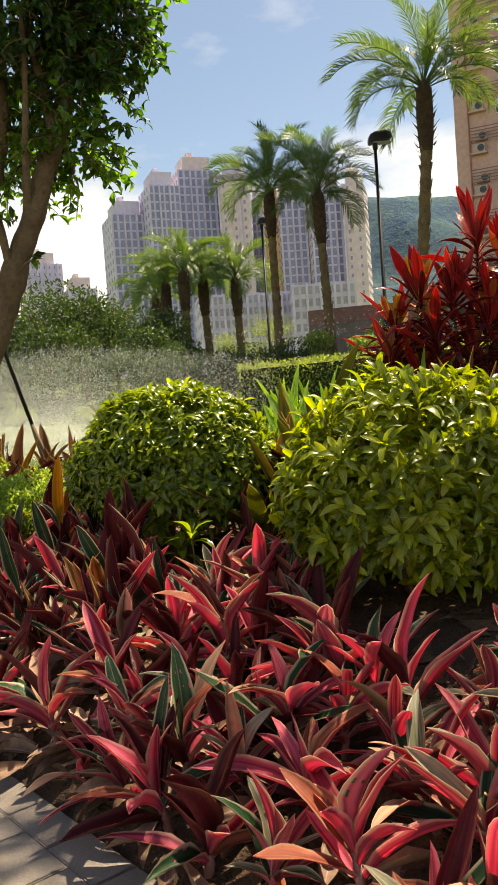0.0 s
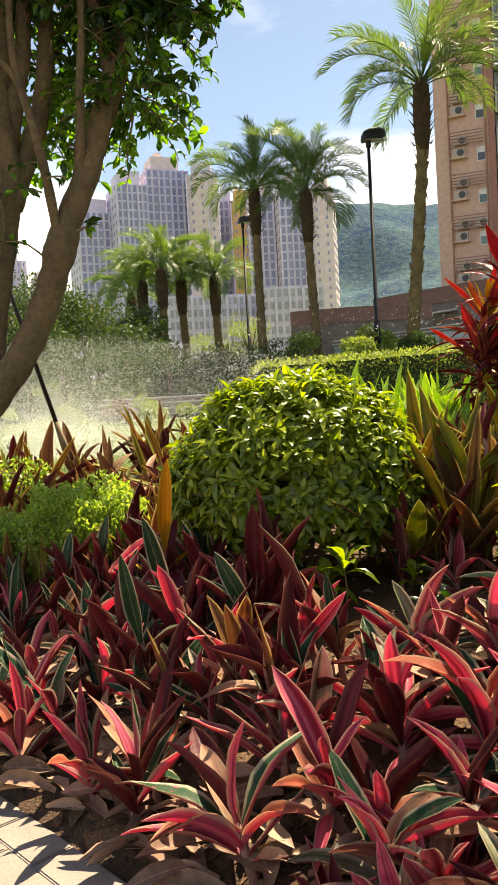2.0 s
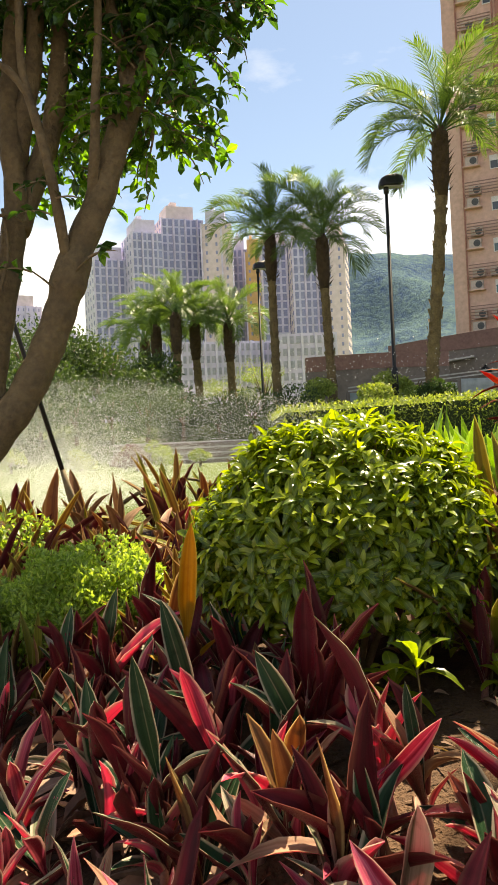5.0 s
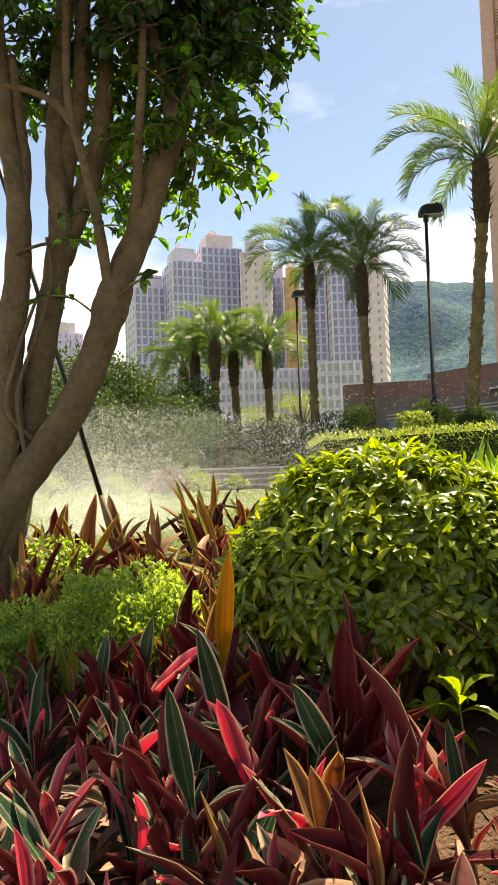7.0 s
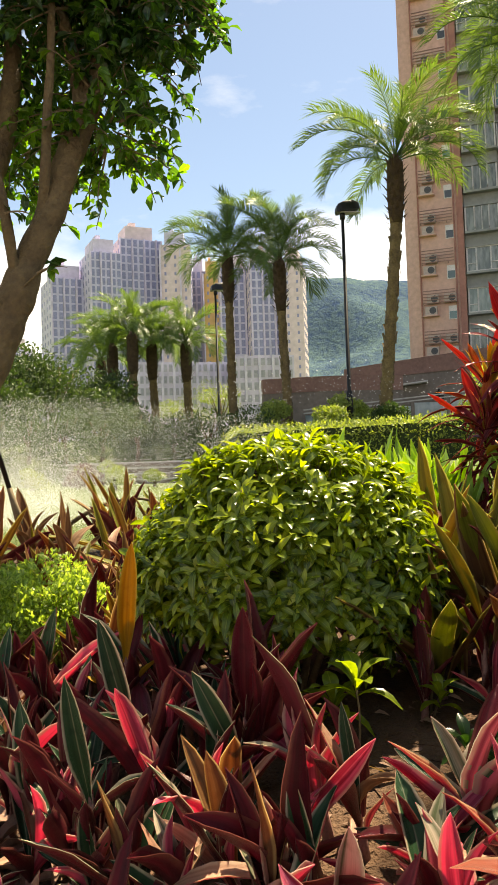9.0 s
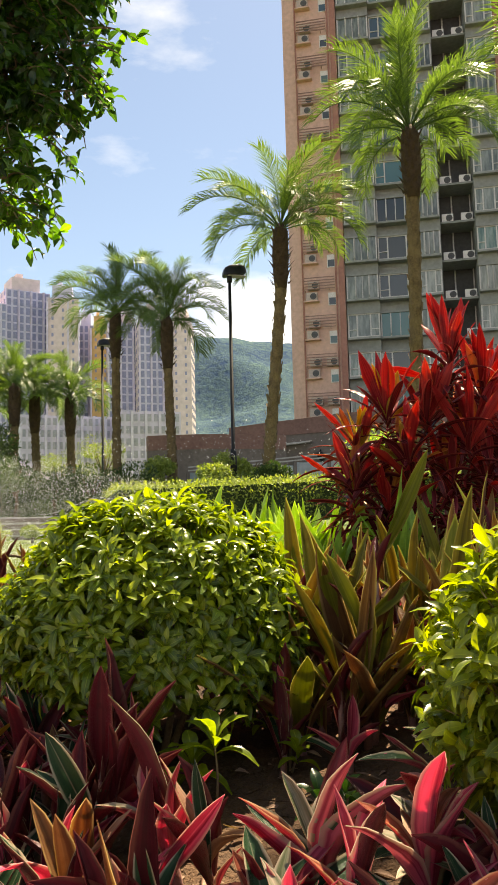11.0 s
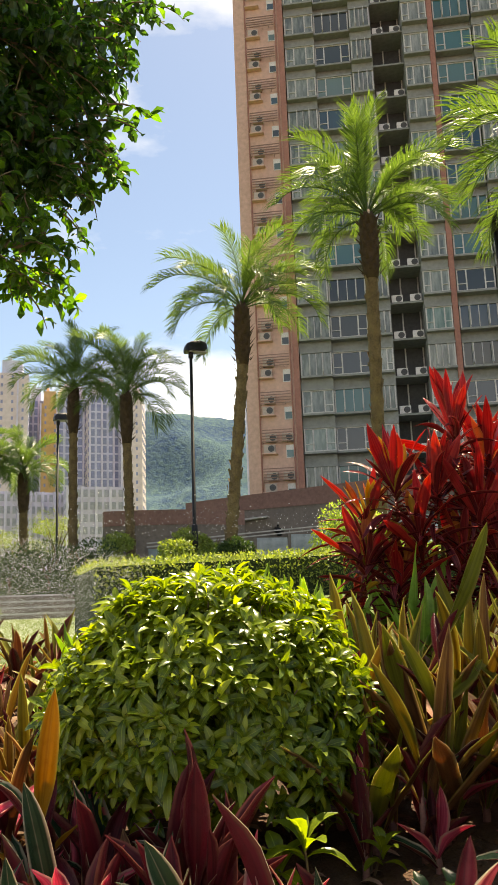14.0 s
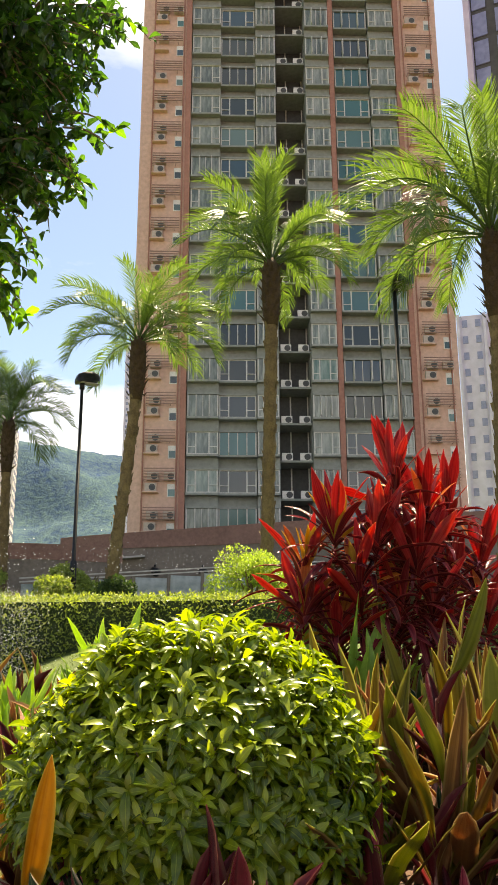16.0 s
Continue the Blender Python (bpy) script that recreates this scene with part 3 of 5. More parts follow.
def dome_bush(x, y, rx, ry, top, mat, label, count, leaf=0.085, skirt=-0.25, low=0.12):
    """A clipped dome of leafy shoots on bare branches."""
    z0 = ground_z(x, y)
    ob = thing("dome_bush", label, "bush", pose(x, y, z0))
    h = top - z0
    variants = [sprig(random.choice((6, 7, 8, 9)), leaf * ranf(0.75, 1.35), leaf * 0.33) for _ in range(7)]
    meshes = [b.mesh("shoot", [mat, m_twig], True) for b in variants]
    fresh = [b.mesh("shoot", [m_fresh, m_twig], True) for b in variants]
    rest = Buf()
    for i in range(9):
        a = ranf(0, 6.28)
        q = [(0.04 * math.cos(a), 0.04 * math.sin(a), -0.05), (0.3 * rx * math.cos(a), 0.3 * ry * math.sin(a), h * 0.3), (0.55 * rx * math.cos(a + 0.3), 0.55 * ry * math.sin(a + 0.3), h * 0.62)]
        br = Buf()
        br.tube(spline(q, 4), [0.018 - 0.0015 * k for k in range(9)], 6)
        part("branch", br.mesh("branch", m_twig, True), ob)
    for i in range(count):
        u, a = ranf(skirt, 1) if i % 5 else ranf(-0.7, 0.2), ranf(0, 2 * math.pi)
        e = math.sqrt(max(0, 1 - u * u))
        depth = 1 - 0.45 * random.random() ** 2.2 if i % 3 else ranf(0.94, 1.03)
        lump = 1 + 0.09 * noise.noise((math.cos(a) * 1.7 + x, math.sin(a) * 1.7 + y, u * 2.2))
        d = Vector((e * math.cos(a), e * math.sin(a), u))
        mid = h * 0.46
        p = Vector((d.x * rx, d.y * ry, mid + (h - mid) * d.z if d.z > 0 else mid + (mid - low) * d.z)) * 1.0
        p = Vector((p.x * depth * lump, p.y * depth * lump, mid + (p.z - mid) * depth * lump))
        out = (Vector((d.x, d.y, max(d.z, -0.1) * 0.8 + 0.55)) + Vector((ranf(-0.35, 0.35), ranf(-0.35, 0.35), ranf(-0.2, 0.3)))).normalized()
        m = Matrix.Translation(p) @ out.to_track_quat("Z", "Y").to_matrix().to_4x4() @ pose(0, 0, 0, 0, 0, ranf(0, 360)) @ Matrix.Scale(ranf(0.75, 1.15), 4)
        j = random.randrange(7)
        if i < 240:
            part("shoot", (fresh if random.random() < 0.22 else meshes)[j], ob, m)
        else:
            rest.merge(variants[j], m)
    if rest.v:
        part("foliage", rest.mesh("foliage", [mat, m_twig], True), ob, kind="stuff")
    return ob


def leaf_cloud(buf, points, size, up=0.4, mat=0, ratio=0.5):
    """Small folded leaves at the points, turned at random."""
    for p in points:
        d = Vector((ranf(-1, 1), ranf(-1, 1), ranf(-1, 1) + up)).normalized()
        L = size * ranf(0.7, 1.25)
        side = d.cross(Vector((ranf(-1, 1), ranf(-1, 1), ranf(-1, 1)))).normalized() * L * ratio / 2
        nrm = d.cross(side).normalized() * L * 0.08
        p = Vector(p)
        a, b = p + d * L * 0.45, p + d * L
        buf.face([p, a + side + nrm, b], mat, [(0.5, 0), (1, 0.45), (0.5, 1)])
        buf.face([p, b, a - side + nrm], mat, [(0.5, 0), (0.5, 1), (0, 0.45)])

# ---- buildings ----
def apartment_tower():
    """The pink and grey apartment block: x along its front, y into its depth."""
    FL, N, W = 2.97, 19, 25.6
    ob = thing("apartment_tower", "tall apartment block of pink and grey-green render with bay windows", "building", pose(16.6, 59.9, 8.6, 0, 0, -24.8), kind="")
    H = FL * N
    for x0, x1 in ((0, 4.2), (22.2, W)):
        b = Buf()
        b.box(x0, x1, 0, 12, 0, H)
        part("wall", b.mesh("wall", m_pink), ob, label="pink rendered wing")
    b = Buf()
    b.box(4.2, 11.5, 0.9, 12, 0, H)
    b.box(14.0, 22.2, 0.9, 12, 0, H)
    part("wall", b.mesh("wall", m_grey), ob, label="grey-green rendered middle")
    # back wall coloured dark, so the recess's shade is in the render
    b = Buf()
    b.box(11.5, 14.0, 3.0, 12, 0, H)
    part("recess", b.mesh("recess", m_dark), ob, label="service recess, its shade put into a dark wall colour")
    b = Buf()
    b.box(0, W, 0.9, 12, -6.0, -0.004)
    part("plinth", b.mesh("plinth", m_wall), ob)
    b = Buf()
    b.box(-0.2, W + 0.2, -0.2, 12.2, H + 0.004, H + 1.1)
    part("roof", b.mesh("roof", m_pink), ob)
    for x in (3.75, 16.1, 21.85):
        b = Buf()
        y0 = -0.12 if x < 5 or x > 20 else 0.2
        b.box(x, x + 0.42, y0, 0.95, 0, H + 0.002)
        part("pilaster", b.mesh("pilaster", m_red), ob, label="brick-red pilaster")
    bays = ((4.35, 6.65), (6.8, 9.6), (9.8, 11.35), (14.1, 16.0), (16.65, 19.45), (19.7, 21.75))
    made = []
    for i, (x0, x1) in enumerate(bays):
        dp = (0.1, 0.4, 0.15, 0.15, 0.4, 0.1)[i]  # how far the bay stands forward
        w = x1 - x0
        fr = Buf()
        fr.box(-0.08, w + 0.08, dp - 0.28, 0.896, -0.06, 0.10)
        fr.box(-0.02, w + 0.02, dp - 0.04, 0.892, 0.10, 0.14)
        lt = Buf()
        lt.box(-0.08, w + 0.08, dp - 0.12, 0.896, 1.92, 2.08)
        wf = Buf()
        for x in [0, w * 0.25, w * 0.75, w] if i in (1, 4) else [0, w * 0.28, w * 0.72, w]:
            wf.box(x - 0.05, x + 0.05, dp - 0.05, dp + 0.04, 0.14, 1.92)
        # a second kind of window, its casements standing open
        wo = Buf()
        wo.merge(wf, Matrix())
        side = 0.25 if i in (1, 4) else 0.28
        for x in (w * side, w * (1 - side)):
            wo.box(x - 0.03, x + 0.03, dp - 0.45, dp - 0.02, 0.24, 1.80)
        wo.box(w * 0.5 - 0.03, w * 0.5 + 0.03, dp - 0.052, dp + 0.03, 0.18, 1.88)
        for k, z in enumerate((0.14, 0.7, 1.845)):
            if k == 1:
                wf.box(0.04, w * 0.25, dp - 0.045, dp + 0.035, z, z + 0.06)
                wf.box(w * 0.75, w - 0.04, dp - 0.045, dp + 0.035, z, z + 0.06)
            else:
                wf.box(0.045, w - 0.045, dp - 0.047, dp + 0.037, z, z + 0.075)
        gl = Buf()
        gl.box(0.02, w - 0.02, dp + 0.01, 0.892, 0.143, 1.917)
        made.append((x0, fr.mesh("bay", m_grey), (wf.mesh("window_frame", m_frame), wo.mesh("window_frame", m_frame)), gl.mesh("pane", m_glass if i in (1, 4) else m_curtain), lt.mesh("lintel", m_grey)))
    for x0, x1 in ((4.24, 6.72), (9.72, 11.46), (14.04, 16.08), (19.62, 21.82)):
        b = Buf()
        b.box(x0, x1, 0.35, 0.896, 0, H - 0.004)
        part('bay_shaft', b.mesh('bay_shaft', m_grey), ob)
    for f in range(N):
        z = f * FL + 0.75
        for x0, fr, wf, gl, lt in made:
            bay = part("bay_window", fr, ob, Matrix.Translation((x0, 0, z)))
            part("window_frame", random.choice(wf), bay, label="white window frame")
            part("pane", gl, bay)
            part("lintel", lt, bay)
    slab, ac, acf, rail, small, smallp, ledge = Buf(), Buf(), Buf(), Buf(), Buf(), Buf(), Buf()
    slab.box(0, 2.5, 0.7, 2.996, 0, 0.16)
    ac.box(0, 0.85, 0, 0.35, 0, 0.62)
    acf.tube([(0.55, -0.004, 0.31), (0.55, -0.03, 0.31)], [0.25, 0.25], 12)
    for k in range(5):
        rail.box(0, 2.3, -0.46, -0.40, 0.22 * k, 0.22 * k + 0.06)
    for x in (0.0, 1.87):
        rail.box(x, x + 0.03, -0.44, -0.002, -0.05, 0.0)
    small.box(0, 0.62, -0.05, -0.002, 0, 1.0)
    smallp.box(0.06, 0.56, -0.058, -0.006, 0.06, 0.6)
    ledge.box(-0.1, 1.1, -0.45, -0.002, 0, 0.09)
    slab, ac, acf, rail = slab.mesh("slab", m_grey), (ac.mesh("air_conditioner", m_white), ac.mesh("air_conditioner", m_beigecase)), acf.mesh("fan_grille", m_dark), rail.mesh("rack", m_rack)
    ledge = ledge.mesh("ledge", m_pink)
    small, smallp = small.mesh("small_window", m_white), smallp.mesh("pane", m_glass)
    for f in range(N):
        z = f * FL + 0.4
        part("slab", slab, ob, Matrix.Translation((11.5, 0, z)))
        for x in (11.62, 13.05):
            if random.random() < 0.88:
                a = part("air_conditioner", ac[0], ob, Matrix.Translation((x, 0.85, z + 0.165)), "white air conditioner")
                part("fan_grille", acf, a)
        for x in (1.15, 22.75):
            part("rack", rail, ob, Matrix.Translation((x, 0, z + 1.35)))
            part("ledge", ledge, ob, Matrix.Translation((x, 0, z + 0.42)))
            for dx, dz, chance in ((0.1, 0.52, 0.95), (0.25, 1.36, 0.75), (1.5, 1.36, 0.3)):
                if random.random() < chance:
                    a = part("air_conditioner", ac[1], ob, Matrix.Translation((x + dx, -0.385, z + dz)), "weathered beige air conditioner")
                    part("fan_grille", acf, a)
            q = part("window", small, ob, Matrix.Translation((x + 1.75, 0, z + 0.12)))
            part("pane", smallp, q)
    for x in (1.0, 3.55, 22.55, 25.0, 12.5, 13.9):
        b = Buf()
        y = -0.1 if x < 5 or x > 20 else 2.9
        b.tube([(x, y, 0), (x, y, H)], [0.06, 0.06], 6)
        part("drain_pipe", b.mesh("drain_pipe", m_red if y < 0 else m_white), ob)


def slab_tower(name, label, at, w, d, h, body, side, floors, bays, roof=True, side_bays=4, fill=0.62, tall=0.84, glazing=None):
    """A far block with ribs and rows of windows on its front and sides."""
    ob = thing(name, label, "building", at)
    b = Buf()
    b.box(0, w, 0, d, -8, h)
    part("wall", b.mesh("wall", body), ob)
    for x in (-0.15, w):
        s = Buf()
        s.box(x, x + 0.15, 0, d, -8, h + 0.004)
        part("side_wall", s.mesh("side_wall", side), ob)
    fh = h / floors
    win, ribs = Buf(), Buf()
    bw = w / bays
    for i in range(bays):
        if i % 2 == 0:
            ribs.box(i * bw - 0.25, i * bw + 0.25, -0.9, -0.002, 0, h)
        for f in range(floors):
            win.box(i * bw + bw * (0.5 - 0.5 * fill), i * bw + bw * (0.5 + 0.5 * fill), -0.12, -0.004, f * fh + fh * (0.5 - 0.5 * tall), f * fh + fh * (0.5 + 0.5 * tall))
    for f in range(floors):
        for j in range(side_bays):
            y = d * (j + 0.3) / side_bays
            for x0, x1 in ((-0.27, -0.154), (w + 0.154, w + 0.27)):
                win.box(x0, x1, y, y + d * 0.22 / side_bays, f * fh + fh * 0.3, f * fh + fh * 0.8)
    part("glazing", win.mesh("glazing", glazing or m_farglass), ob, kind="stuff")
    part("ribbing", ribs.mesh("ribbing", m_pale), ob, kind="stuff")
    if roof:
        r = Buf()
        r.box(w * 0.15, w * 0.8, d * 0.1, d * 0.9, h, h + 4.5)
        r.box(w * 0.3, w * 0.45, d * 0.3, d * 0.6, h + 4.5, h + 6.5)
        part("roof", r.mesh("roof", side), ob)
    return ob


def far_at(az, dist, z=0.0, turn=0.0):
    """A pose at dist metres from the walk, az degrees to the right of +y, its front towards the walk."""
    a = radians(az)
    return pose(-1 + dist * math.sin(a), 1.7 + dist * math.cos(a), z, 0, 0, -az + turn)


apartment_tower()
FAR = "blue-grey and beige high-rise housing block in the distance, haze in its colours"
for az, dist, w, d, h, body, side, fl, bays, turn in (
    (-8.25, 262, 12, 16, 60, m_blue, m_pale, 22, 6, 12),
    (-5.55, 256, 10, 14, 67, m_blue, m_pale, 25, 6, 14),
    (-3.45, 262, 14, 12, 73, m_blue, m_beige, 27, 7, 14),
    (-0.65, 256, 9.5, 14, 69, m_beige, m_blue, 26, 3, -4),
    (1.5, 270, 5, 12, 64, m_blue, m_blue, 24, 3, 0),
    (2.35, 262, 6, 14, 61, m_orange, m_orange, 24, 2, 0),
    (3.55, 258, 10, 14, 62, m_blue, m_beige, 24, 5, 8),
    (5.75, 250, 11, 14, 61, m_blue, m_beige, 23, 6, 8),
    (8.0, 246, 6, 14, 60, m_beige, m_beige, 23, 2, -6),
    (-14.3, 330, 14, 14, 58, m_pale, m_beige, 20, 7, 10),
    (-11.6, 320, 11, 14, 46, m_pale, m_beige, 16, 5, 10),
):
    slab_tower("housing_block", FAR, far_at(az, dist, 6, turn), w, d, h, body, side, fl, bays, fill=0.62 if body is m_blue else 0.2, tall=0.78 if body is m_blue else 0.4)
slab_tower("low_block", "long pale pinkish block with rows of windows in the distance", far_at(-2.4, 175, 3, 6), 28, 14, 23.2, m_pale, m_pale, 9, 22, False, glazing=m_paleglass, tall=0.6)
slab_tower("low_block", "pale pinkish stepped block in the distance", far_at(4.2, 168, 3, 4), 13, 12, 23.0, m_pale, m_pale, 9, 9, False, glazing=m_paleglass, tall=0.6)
slab_tower("white_block", "low white flat-roofed building in the distance", far_at(-16.5, 150, 3, 4), 16, 14, 16, m_white, m_white, 3, 5, False)
slab_tower("shaded_tower", "apartment tower with its shade put in as dark grey", far_at(43.3, 66, 8, -10), 14, 14, 64, m_shadedtower, m_shadedtower, 22, 7, False)
slab_tower("white_tower", "slender white apartment tower in the distance", far_at(41.3, 150, 10, 0), 12, 10, 52, m_pale, m_pale, 16, 5, False, fill=0.4, tall=0.45)

slab_tower("pale_tower", "slender pale apartment tower far behind the pink block", far_at(16.95, 400, 0, 0), 20, 16, 152, m_pale, m_pale, 50, 8, False, fill=0.4, tall=0.45)


def mountain():
    buf = Buf()
    rows = []
    for i in range(44):
        r = 700 + i * 16
        row = []
        for j in range(130):
            az = -70 + j * 1.25
            a = radians(az)
            k = i / 43
            h = (259 + 60 * math.sin(az * 0.09 + 0.6) * smooth(-60, 0, az)) * smooth(0, 1, k) * smooth(-30, 9, az) * (1 - 0.35 * smooth(30, 80, az))
            h += 42 * noise.fractal((az * 0.11, r * 0.006, 0), 0.9, 2.1, 6) * smooth(0, 0.35, k) * smooth(-30, 5, az)
            row.append((r * math.sin(a), r * math.cos(a), -6 + h))
        rows.append(row)
    buf.strip(rows)
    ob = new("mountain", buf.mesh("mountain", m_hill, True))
    tagged(ob, "green wooded mountain ridge with blue haze put into its colour", "mountain", kind="structure")


mountain()


# ---- walls and terrace ----
def garden_walls():
    ob = thing("terrace_wall", "curved brown-grey terrace wall with a red coping", "wall", kind="structure")
    b, c = Buf(), Buf()
    for k in range(16):
        pts = []
        for q in (k, k + 1):
            t = q / 16
            pts.append((3.6 + 7.2 * t, 42.6 - 0.4 * t - 0.7 * math.sin(t * math.pi)))
        (xa, ya), (xb, yb) = pts
        for bb, z0, z1, o in ((b, 2.5, 5.40, 0.0), (c, 5.404, 6.15, 0.06)):
            v = [(xa, ya - o, z0), (xb, yb - o, z0), (xb, yb + 0.5 + o, z0), (xa, ya + 0.5 + o, z0)]
            w = [(p[0], p[1], z1) for p in v]
            bb.face([v[0], v[1], w[1], w[0]])
            bb.face([w[0], w[1], w[2], w[3]])
            bb.face([v[2], v[3], w[3], w[2]])
            if k == 0:
                bb.face([v[3], v[0], w[0], w[3]])
            if k == 15:
                bb.face([v[1], v[2], w[2], w[1]])
    part("wall", b.mesh("wall", m_wall), ob)
    part("coping", c.mesh("coping", m_coping), ob)
    pod = thing("podium", "dark brown podium of the apartment block behind the garden", "podium", pose(9.5, 50.3, 2.5, 0, 0, -20), kind="structure")
    b = Buf()
    v = [(0, 0, 0), (46, 0, 0), (46, 0, 8.3), (14, 0, 6.2), (2, 0, 5.2), (0, 0, 5.0)]
    b.face(v)
    b.face([(x, 7, z) for x, y, z in v[::-1]])
    for i in range(6):
        p, q = v[i], v[(i + 1) % 6]
        b.face([q, p, (p[0], 7, p[2]), (q[0], 7, q[2])])
    part("wall", b.mesh("wall", m_wall), pod)
    b = Buf()
    for (xa, _, za), (xb, _, zb), da, db in ((v[5], v[4], 0.7, 0.8), (v[4], v[3], 0.8, 1.25), (v[3], v[2], 1.25, 1.6)):
        b.face([(xa, -0.06, za - da), (xb, -0.06, zb - db), (xb, -0.06, zb + 0.05), (xa, -0.06, za + 0.05)])
        b.face([(xa, -0.06, za + 0.05), (xb, -0.06, zb + 0.05), (xb, 0.4, zb + 0.05), (xa, 0.4, za + 0.05)])
        b.face([(xa, -0.004, za - da), (xb, -0.004, zb - db), (xb, -0.06, zb - db), (xa, -0.06, za - da)])
    part("coping", b.mesh("coping", m_coping), pod, label="red-brown upper band")
    b = Buf()
    b.face([(0.5, -0.5, 3.55), (5, -0.5, 3.95), (5, -0.5, 4.05), (0.5, -0.5, 3.65)])
    b.face([(0.5, -0.5, 3.65), (5, -0.5, 4.05), (5, -0.004, 4.05), (0.5, -0.004, 3.65)])
    b.face([(0.5, -0.004, 3.55), (5, -0.004, 3.95), (5, -0.5, 3.95), (0.5, -0.5, 3.55)])
    part("ledge", b.mesh("ledge", m_concrete), pod)
    for x, z in ((3.2, 2.9), (5.6, 3.3), (8.4, 3.3), (11.8, 3.5), (15.0, 3.8)):
        s = Buf()
        s.tube([(x, -0.004, z + 0.1), (x, -0.35, z + 0.16), (x, -0.42, z + 0.1)], [0.05, 0.06, 0.05], 6)
        s.tube([(x - 0.1, -0.3, z - 0.1), (x + 0.12, -0.62, z - 0.3)], [0.2, 0.26], 10)
        part("flood_light", s.mesh("flood_light", m_iron, True), pod, label="black flood light")
    fence = thing("glass_fence", "glass panel fence with pale posts on the terrace", "fence", pose(4.6, 36.0, 2.58, 0, 0, 0))
    pane, post, rail = Buf(), Buf(), Buf()
    pane.box(0.08, 1.52, -0.01, 0.01, 0.12, 1.22)
    post.box(-0.07, 0.07, -0.06, 0.06, -0.3, 1.27)
    for z in (1.27, 1.42):
        rail.face([(0, -0.03, z), (1.6, -0.03, z + 0.14), (1.6, -0.03, z + 0.20), (0, -0.03, z + 0.06)])
        rail.face([(0, -0.03, z + 0.06), (1.6, -0.03, z + 0.20), (1.6, 0.03, z + 0.20), (0, 0.03, z + 0.06)])
    pane, post, rail = pane.mesh("pane", m_frosted), post.mesh("post", m_wall), rail.mesh("rail", m_concrete)
    for k in range(9):
        m = Matrix.Translation((k * 1.6, 0, k * 0.14))
        part("post", post, fence, m)
        part("pane", pane, fence, m)
        part("rail", rail, fence, m)
    st = thing("garden_steps", "wide pale stone steps behind the lawn", "steps", pose(-3.2, 28.4, 1.15), kind="structure")
    for k in range(5):
        # risers coloured dark to strengthen the shadow lines under the pale treads
        b = Buf()
        b.box(-1.5, 5.2, k * 0.55 + 0.08, 3.4, -0.2 + k * 0.2, -0.06 + k * 0.2)
        riser = part("riser", b.mesh("riser", m_wall), st)
        b = Buf()
        b.box(-1.55, 5.25, k * 0.55, k * 0.55 + 0.62, -0.06 + k * 0.2, -0.004 + k * 0.2)
        part("tread", b.mesh("tread", m_step), riser, label="pale stone tread")


garden_walls()


# ---- street lamps ----
def street_lamp(x, y, z, top):
    ob = thing("street_lamp", "black garden lamp post with a box lantern", "street lamp", pose(x, y, z, 0, 0, ranf(-15, 15)), "garden lamps")
    h = top - z
    b = Buf()
    b.tube([(0, 0, 0), (0, 0, 1.2), (0, 0, 1.25), (0, 0, h - 0.35)], [0.13, 0.12, 0.075, 0.06], 10)
    part("pole", b.mesh("pole", m_iron, True), ob)
    b = Buf()
    b.tube([(0, 0, h - 0.38), (0, 0, h - 0.1)], [0.1, 0.1], 10)
    part("collar", b.mesh("collar", m_iron, True), ob)
    b = Buf()
    rows = []
    for x0, w, z0, z1 in ((-0.32, 0.16, -0.12, 0.02), (-0.25, 0.24, -0.16, 0.16), (0.0, 0.28, -0.12, 0.26), (0.45, 0.3, -0.08, 0.30), (0.72, 0.26, -0.05, 0.24), (0.80, 0.18, 0.0, 0.14)):
        x0 *= 0.78
        rows.append([(x0, -w, h + z0), (x0, w, h + z0), (x0, w, h + z1 - 0.05), (x0, w * 0.7, h + z1), (x0, -w * 0.7, h + z1), (x0, -w, h + z1 - 0.05), (x0, -w, h + z0)])
    b.strip(rows)
    b.face([p for p in rows[0][:-1]])
    b.face([p for p in rows[-1][:-1]][::-1])
    part("lantern", b.mesh("lantern", m_iron, True), ob)
    b = Buf()
    b.box(-0.1, 0.62, -0.2, 0.2, h - 0.145, h - 0.13)
    part("lens", b.mesh("lens", m_pale), ob)


for x, y, top in ((5.58, 31.2, 11.15), (1.62, 47.4, 12.0), (-5.2, 79.3, 12.6), (11.75, 19.9, 11.7)):
    street_lamp(x, y, ground_z(x, y), top)


